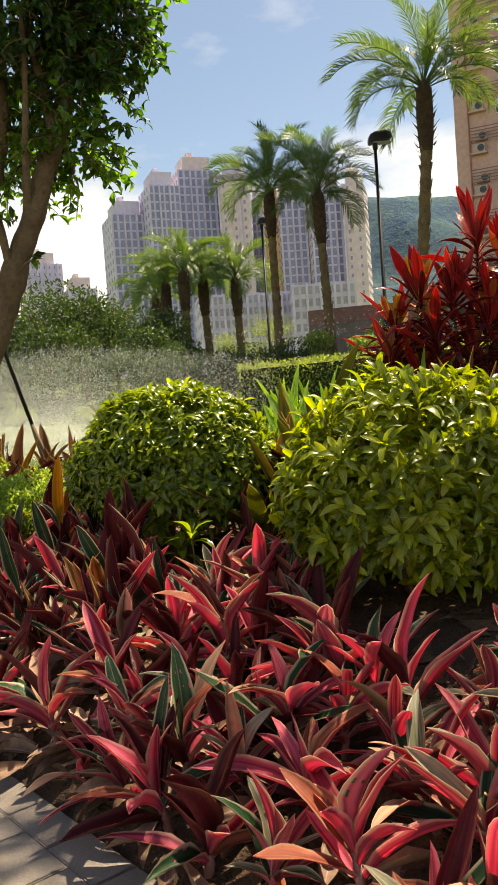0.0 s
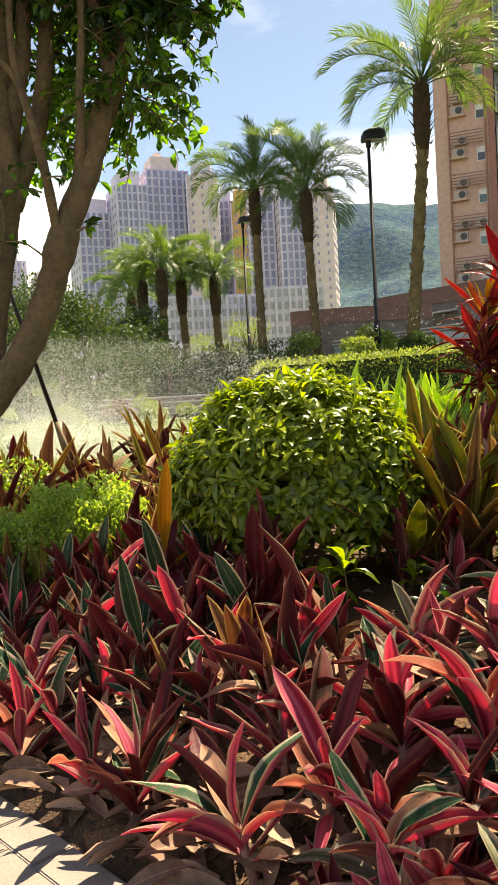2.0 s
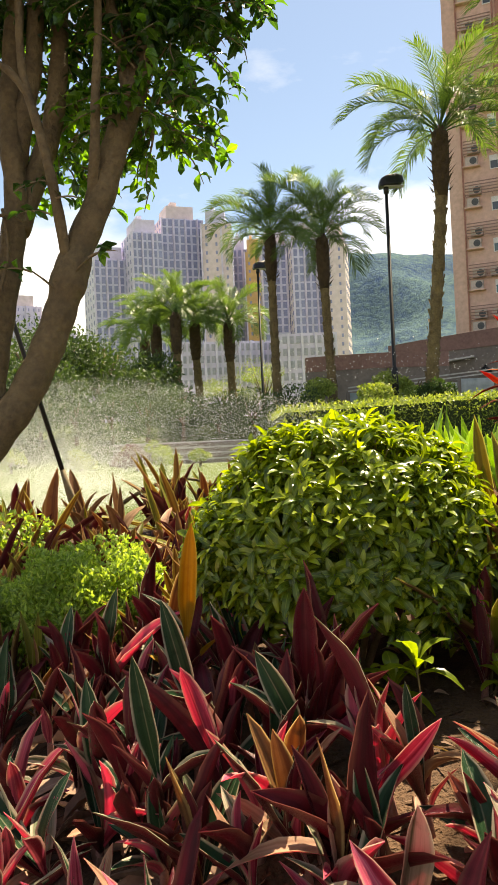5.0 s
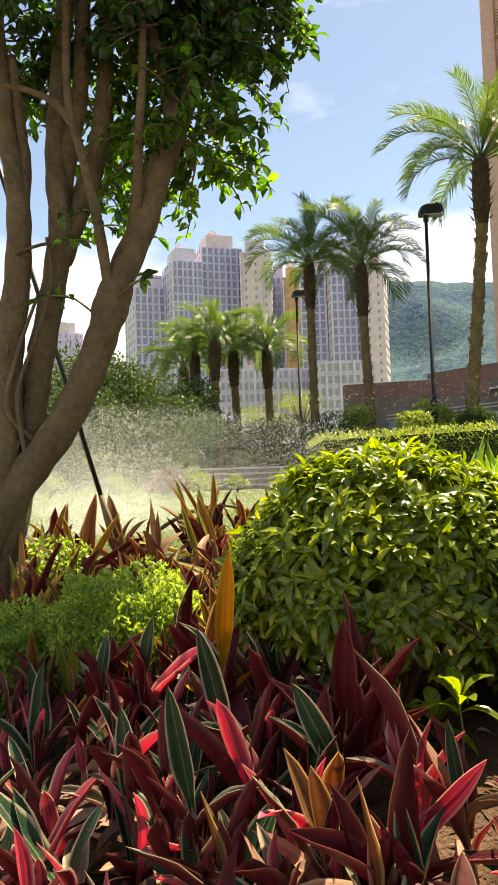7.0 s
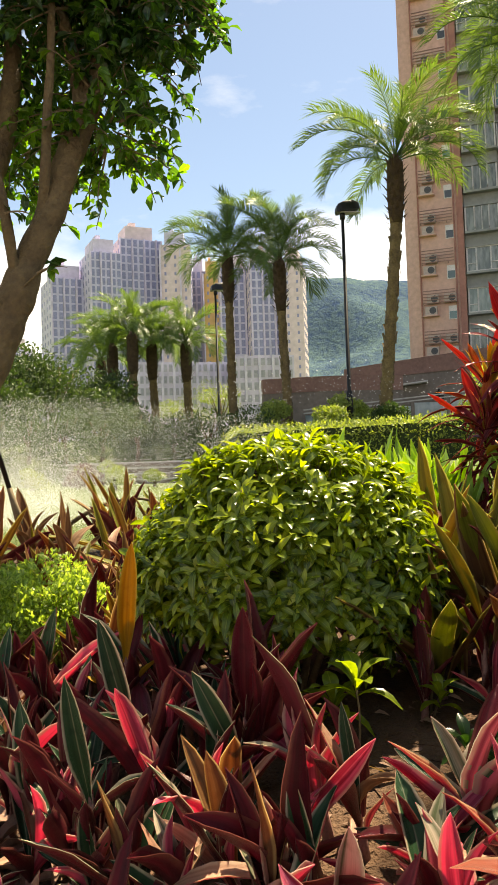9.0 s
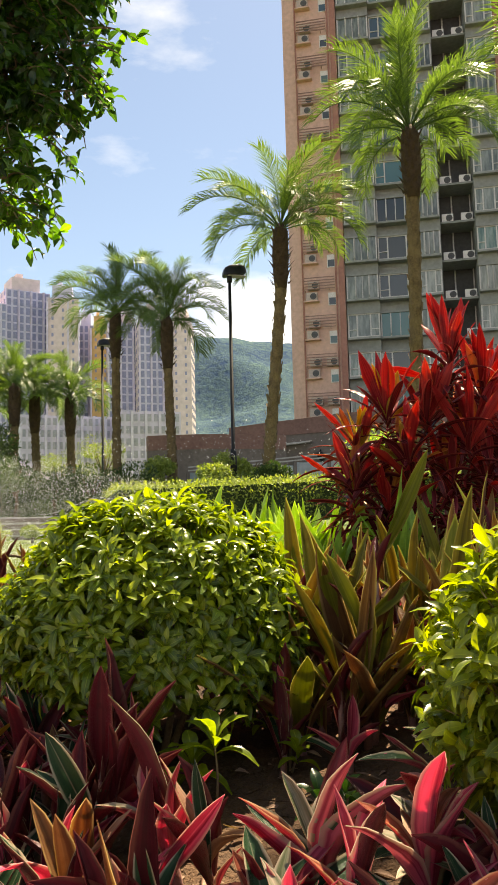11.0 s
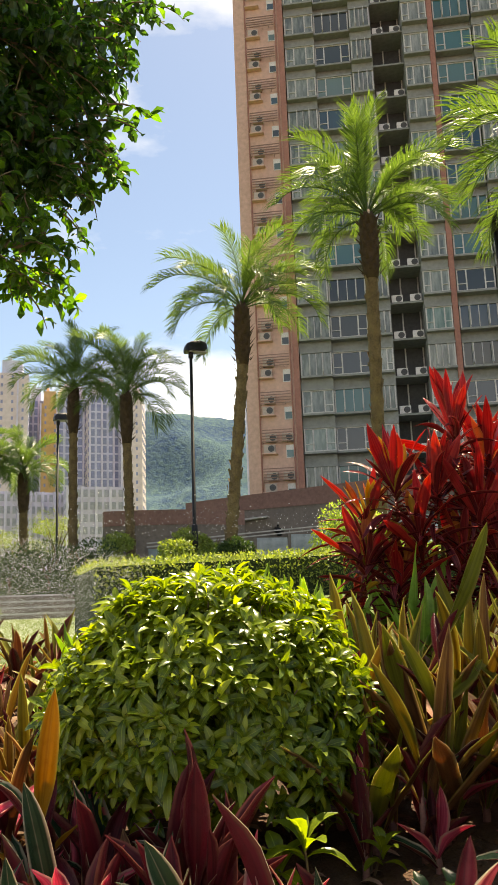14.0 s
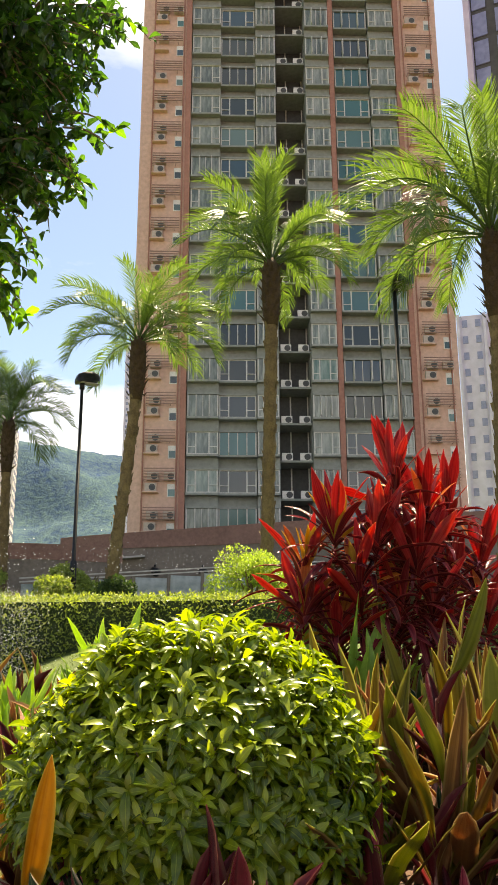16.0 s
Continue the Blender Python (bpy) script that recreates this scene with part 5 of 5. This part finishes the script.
RED = "tall cordyline with scarlet and dark red leaf tufts on canes"
cordyline(2.15, 7.6, [(2.20, 7.45, 2.64), (2.45, 7.4, 2.36), (1.66, 7.5, 2.22), (1.45, 7.6, 1.95), (1.75, 7.3, 1.80), (2.4, 7.6, 2.05), (2.05, 7.25, 1.60), (2.2, 7.2, 1.95), (1.6, 7.4, 1.50), (1.9, 7.3, 2.15), (1.35, 7.45, 1.62), (2.35, 7.25, 1.65)], RED)
cordyline(3.1, 7.9, [(2.75, 7.85, 2.45), (3.1, 7.9, 2.55), (3.35, 7.8, 2.1), (2.9, 7.7, 1.8), (2.65, 7.6, 2.0), (3.2, 7.6, 1.6)], RED)

BUSHES = ((-0.47, 5.02, 0.50), (0.74, 3.60, 0.56), (-1.72, 5.75, 0.3), (-2.25, 5.75, 0.3), (-2.6, 6.8, 0.3), (-0.10, 4.12, 0.42), (-0.36, 4.32, 0.34), (0.24, 4.36, 0.30), (0.72, 3.05, 0.34), (0.95, 2.75, 0.3), (0.42, 3.10, 0.2), (0.70, 2.74, 0.26), (0.46, 2.86, 0.17))
taken = []
tries = 0
while tries < 16000 and len(taken) < 400:
    tries += 1
    x, y = ranf(-3.2, 3.0), ranf(1.7, 8.4)
    s = inland(x, y)
    if (y < 3.7 and x > 0.12 + 0.36 * y) or not 0.07 < s < (2.4 if x < -0.1 else 5.6) or (y > 6.9 and x < 0.7) or (s > 2.4 and random.random() < 0.62) or any(math.hypot(x - a, y - b) < r for a, b, r in BUSHES) or any(math.hypot(x - a, y - b) < 0.135 for a, b in taken):
        continue
    if s < 0.42 and random.random() < 0.35 + 0.25 * (x < -0.6):
        continue
    taken.append((x, y))
    if y > 4.5 and x > 0.0:
        rosette(x, y, {"olive": 4.6, "maroon": 1.8, "bronze": 4.4, "green": 0.5, "tan": 1.4, "coral": 0.9, "yellow_olive": 1.6}, 9, ranf(1.15, 1.7) * (0.65 if y > 5.9 and x < 1.6 else 1.0), 0.95, "tall bed plants", y > 5.3)
    elif x < -0.75 and y > 5.2:
        rosette(x, y, {"bronze": 5, "maroon": 3, "olive": 2}, 11, ranf(0.8, 1.1), 0.8)
    elif y - 0.5 * x > 3.9 and s > 0.45:
        rosette(x, y, {"maroon": 4.6, "green": 4.2, "two_tone": 1.4, "pink": 1.5, "cream": 0.7, "bronze": 1.2, "tan": 0.9, "dry": 0.4}, random.randint(8, 12), ranf(0.9, 1.25), 0.95, "bed plants", y > 4.9)
    elif s < 0.5 and y > 3.3:
        rosette(x, y, {"pink": 3.2, "maroon": 3.4, "two_tone": 3.4, "green": 1.6, "coral": 1.0, "cream": 1.2, "tan": 1.6, "dry": 0.8}, random.randint(8, 12), ranf(0.8, 1.05), 0.8)
    else:
        rosette(x, y, {"pink": 5.6, "coral": 1.8, "cream": 1.6, "two_tone": 3.2, "maroon": 2.4, "tan": 0.9, "dry": 0.5}, random.randint(10, 14), ranf(0.8, 1.15), ranf(0.65, 0.9))
for k in range(40):
    rosette(ranf(0.15, 1.7), ranf(7.0, 9.6), {"sword": 1}, 12, ranf(1.5, 2.0), 0.95, "sword plants", True)
for k in range(24):
    rosette(ranf(-0.9, 0.3), ranf(6.6, 9.4), {"sword": 3, "bronze": 1}, 12, ranf(1.1, 1.4), 0.95, "sword plants", True)
for k in range(56):
    rosette(ranf(-4.2, -0.3), 6.7 + 3.6 * random.random(), {"bronze": 1.4, "maroon": 3, "olive": 3, "dry": 4, "tan": 0.6}, 12, ranf(1.05, 1.65), 0.8, "bronze plants", True)
for x, y in ((-2.55, 8.5), (-2.15, 8.9), (-1.85, 8.3), (-2.3, 8.1)):
    rosette(x, y, {"bronze": 3, "dry": 4}, 11, ranf(1.7, 2.0), 0.85, "bronze plants", True)


def spear_plant(kind, base, tip, width, face=(0.0, -1.0, 0.25), bend=0.25, fold=0.7):
    """A plant with one strong leaf from base to tip on its stem, and smaller leaves round its foot."""
    base, tip = Vector(base), Vector(tip)
    z = ground_z(base.x, base.y)
    ob = thing("rosette_plant", LABELS[kind], "plant", pose(base.x, base.y, z), "bed plants")
    q = base - Vector((base.x, base.y, z))
    stem = Buf()
    stem.tube([(0, 0, -0.04), (0.006, 0.004, q.z * 0.5), (0, 0, q.z + 0.02)], [0.014, 0.013, 0.008], 6)
    part("stem", stem.mesh("stem", m_cane, True), ob)
    d = tip - base
    length = d.length / 0.96
    ay = (d.normalized() + Vector(face).normalized() * 0.10).normalized()
    ax = ay.cross(Vector(face)).normalized()
    az = ax.cross(ay)
    turn = Matrix((ax, ay, az)).transposed().to_4x4()
    mats = list(SETS[kind][0].materials)
    part("leaf", blade(length, width, bend, fold, 12, 0.42, ranf(-0.25, 0.25)).mesh("leaf", mats, True), ob, Matrix.Translation(q) @ turn)
    for i in range(5):
        other = random.choice((kind, "maroon", "green", "maroon"))
        part("leaf", random.choice(SETS[other]), ob, pose(0, 0, q.z * ranf(0.2, 0.95), 0, 0, i * 137.5 + 60) @ pose(0, 0, 0, ranf(35, 72), 0, 0) @ Matrix.Scale(ranf(0.55, 0.8), 4))


for kind, base, tip, width, bend in (
    ("amber", (-1.12, 4.68, 0.72), (-1.08, 4.65, 1.15), 0.078, 0.12),
    ("maroon", (-0.73, 4.20, 0.64), (-0.73, 4.21, 0.97), 0.086, 0.1),
    ("green", (-1.09, 4.38, 0.55), (-1.18, 4.36, 0.93), 0.074, 0.2),
    ("pink", (-0.66, 3.78, 0.46), (-0.45, 3.70, 0.73), 0.055, 0.1),
    ("green", (-0.76, 4.10, 0.54), (-0.89, 4.05, 0.82), 0.075, 0.35),
    ("cream", (-0.60, 3.50, 0.36), (-0.57, 3.49, 0.61), 0.085, 0.1),
    ("green", (-1.18, 3.98, 0.50), (-1.23, 3.94, 0.86), 0.066, 0.15),
    ("pink", (0.17, 4.49, 0.56), (0.18, 4.49, 0.77), 0.055, 0.1),
    ("olive", (0.18, 4.60, 0.80), (0.00, 4.58, 1.18), 0.062, 0.3),
    ("yellow_olive", (0.32, 4.70, 0.96), (0.17, 4.68, 1.27), 0.062, 0.3),
    ("yellow_olive", (0.33, 4.70, 1.00), (0.52, 4.66, 1.16), 0.055, 0.5),
    ("yellow_olive", (0.46, 4.88, 1.22), (0.70, 4.86, 1.69), 0.075, 0.3),
    ("olive", (0.62, 5.05, 1.00), (0.50, 5.0, 1.42), 0.07, 0.2),
):
    spear_plant(kind, base, tip, width, bend=bend, fold=ranf(0.7, 1.5))
rosette(-0.74, 4.2, {"maroon": 5, "green": 1}, 8, 1.25, 1.05)



def seedling(x, y, h, n, leaf, mat, label, lean=(0.0, 0.0)):
    """A young shrub: a few thin stems, each ending in a whorl of oval leaves."""
    z = ground_z(x, y)
    ob = thing("young_shrub", label, "shrub", pose(x, y, z), "young shrubs")
    for k in range(n):
        a = k * 2.4
        q = Vector((lean[0] + math.cos(a) * 0.09 * (k > 0), lean[1] + math.sin(a) * 0.09 * (k > 0), h * (1 - 0.32 * k)))
        b = Buf()
        b.tube(spline([(0, 0, -0.03), q * 0.5 + Vector((0.01, 0, 0.01)), q], 4), [0.006 - 0.0004 * i for i in range(9)], 5)
        stem = part("stem", b.mesh("stem", m_twig, True), ob)
        for i in range(9):
            m = Matrix.Translation(q + Vector((0, 0, -0.006 * i))) @ pose(0, 0, 0, 0, 0, i * 137.5) @ pose(0, 0, 0, 62 - 9 * i + ranf(-10, 10), 0, 0)
            part("leaf", oval(leaf * ranf(0.8, 1.1), leaf * 0.40, 5, ranf(0.2, 0.6)).mesh("leaf", mat, True), stem, m)


YOUNG = "young shrub with whorls of fresh green leaves on the soil"
seedling(-0.35, 4.36, 0.25, 2, 0.14, m_bush, YOUNG)
seedling(-0.02, 4.62, 0.30, 3, 0.10, m_bush, YOUNG)
seedling(-0.62, 4.50, 0.30, 2, 0.10, m_bush, YOUNG)
seedling(0.02, 4.12, 0.10, 3, 0.10, m_tree, "small dark green seedling on the bare soil")
seedling(0.10, 5.15, 0.62, 4, 0.11, m_fresh, YOUNG)


def leafy_shoots(x, y, h, r, n):
    """Thin suckers with small light-green leaflets."""
    ob = thing("leafy_suckers", "pale green leafy suckers at the foot of the tree", "shrub", pose(x, y, ground_z(x, y)))
    b, leaves = Buf(), Buf()
    for k in range(n):
        a = ranf(0, 6.28)
        q = spline([(ranf(-0.05, 0.05), ranf(-0.05, 0.05), -0.03), (math.cos(a) * r * 0.4, math.sin(a) * r * 0.4, h * 0.6), (math.cos(a) * r, math.sin(a) * r, h * ranf(0.7, 1.05))], 6)
        b.tube(q, [0.005 - 0.0003 * i for i in range(len(q))], 4)
        leaf_cloud(leaves, [random.choice(q[4:]) + Vector((ranf(-0.03, 0.03), ranf(-0.03, 0.03), ranf(-0.03, 0.03))) for _ in range(46)], 0.05, 0.1, 0, 0.55)
    part("stems", b.mesh("stems", m_twig), ob, kind="stuff")
    part("foliage", leaves.mesh("foliage", m_smallleaf), ob, kind="stuff")


leafy_shoots(-2.25, 6.95, 0.62, 0.2, 8)
leafy_shoots(-2.5, 7.1, 0.6, 0.2, 7)

# ---- lawn and water ----
buf = Buf()
for _ in range(26000):
    x, y = ranf(-11, 1.0), 10.5 + 17 * random.random() ** 1.4
    z = ground_z(x, y)
    a, h, w = ranf(0, 6.28), ranf(0.012, 0.032), ranf(0.004, 0.008)
    dx, dy = math.cos(a) * w, math.sin(a) * w
    buf.face([(x - dx, y - dy, z), (x + dx, y + dy, z), (x + ranf(-0.03, 0.03), y + ranf(-0.03, 0.03), z + h)], 0, [(0.2, 0), (0.8, 0), (0.5, 1)])
tagged(new("grass", buf.mesh("grass", m_grass)), "short mown bright green grass on the lawn", "grass", kind="stuff")

# fine drops of a lawn sprinkler, drifting from the head to the right
def spray():
    ob = thing("sprinkler_spray", "fine white water spray drifting over the lawn", "water spray", kind="stuff")
    buf = Buf()
    for i in range(240000):
        t = random.random()
        if i % 5 < 2:
            x = -4.2 + 4.6 * t ** 1.5 + random.gauss(0, 0.15)
            top = 2.15 - 0.1 * t
            z = 1.05 + (top - 1.05 + 0.35 * math.sin(t * math.pi)) * random.random() ** 1.1
            y, r = 12.5 + random.gauss(0, 0.5), ranf(0.0018, 0.0075)
        else:
            x, y, z, r = random.gauss(-2.7, 0.65), 11.2 + random.gauss(0, 0.5), 0.85 + abs(random.gauss(0, 0.48)), ranf(0.002, 0.0055)
        buf.face([(x + ranf(-r, r), y + ranf(-r, r), z + ranf(-r, r)) for _ in range(3)])
    for i in range(420):
        x, y, z, r = ranf(-0.6, 4.2), 12.3 + random.gauss(0, 0.3), 2.25 + abs(random.gauss(0, 0.16)) + 0.05 * ranf(0, 4), ranf(0.003, 0.009)
        buf.face([(x - r, y, z), (x + r, y, z), (x, y, z + 1.4 * r)])
    part("droplets", buf.mesh("droplets", m_water), ob, kind="stuff")
    head = thing("sprinkler", "small black lawn sprinkler on a riser", "sprinkler", pose(-3.6, 12.0, ground_z(-3.6, 12.0)))
    b = Buf()
    b.tube([(0, 0, -0.05), (0, 0, 0.3)], [0.012, 0.012], 8)
    part("riser", b.mesh("riser", m_iron, True), head)
    b = Buf()
    b.tube([(0, 0, 0.3), (0, 0, 0.36), (0.05, 0, 0.40)], [0.025, 0.022, 0.01], 8)
    part("nozzle", b.mesh("nozzle", m_iron, True), head)


spray()


def stake(a, b, r):
    a, b = Vector(a), Vector(b)
    ob = thing("tree_stake", "dark leaning support stake beside the tree", "stake", Matrix.Translation(a))
    q = Buf()
    q.tube([(0, 0, 0), (b - a) * 0.5, b - a], [r, r * 0.95, r * 0.9], 8)
    part("pole", q.mesh("pole", m_iron, True), ob)
    q = Buf()
    d = (b - a).normalized()
    q.tube([-d * 0.05, d * 0.25, d * 0.5], [r * 2.0, r * 1.7, r * 1.02], 8)
    part("sleeve", q.mesh("sleeve", m_twig, True), ob)


stake((-2.25, 9.0, 0.85), (-3.15, 8.6, 4.3), 0.022)


# a bough of a second tree hangs in from beside the path
def second_tree():
    base = Vector((3.8, 4.2, ground_z(3.8, 4.2)))
    ob = thing("path_tree", "slim tree whose bright green leaves hang over the bed, unseen crown added for shade", "tree", Matrix.Translation(base))
    lines = [([(0, 0, -0.1), (-0.05, 0.05, 1.2), (-0.1, 0.2, 2.2), (-0.4, 0.4, 3.6)], 0.07, 0.035), ([(-0.1, 0.1, 2.1), (-1.3, -0.1, 3.2), (-2.6, -0.5, 2.95), (-3.5, -0.68, 2.5)], 0.03, 0.006)]
    for line, r0, r1 in lines:
        b = Buf()
        pts = spline(line, 5)
        b.tube(pts, [r0 + (r1 - r0) * k / (len(pts) - 1) for k in range(len(pts))], 8)
        part("limb", b.mesh("limb", m_bark, True), ob)
    crown = Buf()
    # unseen crown clumps, added to throw dappled shade on the path and bed
    for cx, cy, cz, r, n in ((4.0, 5.5, 6.4, 0.8, 700), (4.2, 4.4, 6.0, 1.0, 900), (1.6, 6.3, 8.1, 0.5, 240), (1.15, 6.2, 8.2, 0.45, 200), (2.0, 5.6, 8.0, 0.5, 200), (0.85, 5.95, 8.1, 0.45, 240), (2.4, 7.6, 8.3, 0.55, 420), (2.9, 6.9, 8.0, 0.6, 320), (1.3, 5.6, 8.2, 0.5, 240), (0.6, 6.0, 8.5, 0.45, 220)):
        leaf_cloud(crown, clump_points(Vector((cx, cy, cz)) - base, r, n, 9), 0.10, -0.3)
        b = Buf()
        q = spline([(-0.4, 0.4, 3.6), (Vector((cx, cy, cz)) - base) * 0.6 + Vector((0.2, 0.1, 1.4)), Vector((cx, cy, cz)) - base], 5)
        b.tube(q, [0.028 - 0.002 * k for k in range(len(q))], 6)
        part("limb", b.mesh("limb", m_bark, True), ob)
    part("crown", crown.mesh("crown", m_tree), ob, kind="stuff")
    leaf = [oval(0.10, 0.048, 4, c).mesh("leaf", m_sword, True) for c in (0.1, 0.3, 0.45)]
    pts = spline(lines[1][0], 5)
    for i in range(46):
        p = pts[random.randrange(10, 15)]
        d = Vector((ranf(-1, 1), ranf(-1, 1), ranf(-1.3, 0.2))).normalized()
        part("leaf", random.choice(leaf), ob, Matrix.Translation(p + Vector((ranf(-0.1, 0.1), ranf(-0.1, 0.1), ranf(-0.14, 0.03)))) @ d.to_track_quat("Y", "Z").to_matrix().to_4x4() @ pose(0, 0, 0, 0, ranf(-60, 60), 0))


second_tree()


# fallen stem, leaf litter and clods
def litter():
    ob = thing("dead_stem", "curved dead brown stem among the bronze plants", "branch", Matrix.Translation((-2.3, 10.2, ground_z(-2.3, 10.2))))
    b = Buf()
    q = spline([(0, 0, -0.03), (0.3, 0, 0.28), (0.67, 0, 0.46), (0.98, 0, 0.50), (1.2, 0.1, 0.44)], 5)
    b.tube(q, [0.028 - 0.0008 * k for k in range(len(q))], 7)
    part("stem", b.mesh("stem", m_bark, True), ob)
    b = Buf()
    b.tube([(0.62, 0, 0.44), (0.66, 0.02, 0.15), (0.66, 0.02, -0.02)], [0.014, 0.012, 0.012], 6)
    part("twig", b.mesh("twig", m_bark, True), ob)
    leaves, clods = Buf(), Buf()
    for i in range(5200):
        x, y = (ranf(-3.0, 2.2), ranf(1.6, 6.8)) if i < 2200 else (ranf(-1.0, 1.0), ranf(3.3, 4.9))
        if inland(x, y) < 0.03:
            continue
        z = ground_z(x, y)
        if i < 1500 and random.random() < 0.3:
            leaves.merge(oval(ranf(0.04, 0.11), ranf(0.015, 0.035), 3, ranf(-0.3, 0.4)), pose(x, y, z + 0.012, ranf(-12, 12), ranf(-20, 20), ranf(0, 360)))
        r = ranf(0.004, 0.016)
        p = [Vector((ranf(-r, r), ranf(-r, r), ranf(0, r))) + Vector((x + ranf(-0.1, 0.1), y + ranf(-0.1, 0.1), 0)) for _ in range(4)]
        p = [(v.x, v.y, v.z + ground_z(v.x, v.y)) for v in p]
        for f in ((0, 1, 2), (0, 2, 3), (0, 3, 1), (1, 3, 2)):
            clods.face([p[k] for k in f])
    fallen = [blade(0.24, 0.066, 0.4, f, 5, 0.45, w) for f, w in ((0.5, 0.3), (1.0, -0.4), (0.3, 0.1), (0.8, 0.6))]
    for _ in range(700):
        x, y = ranf(-2.6, 1.6), ranf(1.9, 5.0)
        if not 0.03 < inland(x, y) < ranf(0.3, 1.1):
            continue
        leaves.merge(random.choice(fallen), pose(x, y, ground_z(x, y) + ranf(0.012, 0.05), ranf(-4, 14), ranf(-35, 35), ranf(0, 360)) @ Matrix.Scale(ranf(0.6, 1.15), 4))
    for _ in range(420):
        x, y = ranf(-2.6, -0.3), ranf(2.4, 4.6)
        if 0.02 < inland(x, y) < ranf(0.2, 0.9):
            leaves.merge(random.choice(fallen), pose(x, y, ground_z(x, y) + ranf(0.012, 0.06), ranf(-4, 16), ranf(-35, 35), ranf(0, 360)) @ Matrix.Scale(ranf(0.7, 1.2), 4))
    tagged(new("leaf_litter", leaves.mesh("leaf_litter", [m_litter, m_litter], True)), "dry brown fallen leaves on the soil", "leaf litter", kind="stuff")
    tagged(new("soil_clods", clods.mesh("soil_clods", m_soil)), "small crumbs of brown soil on the bed", "soil", kind="stuff")


litter()
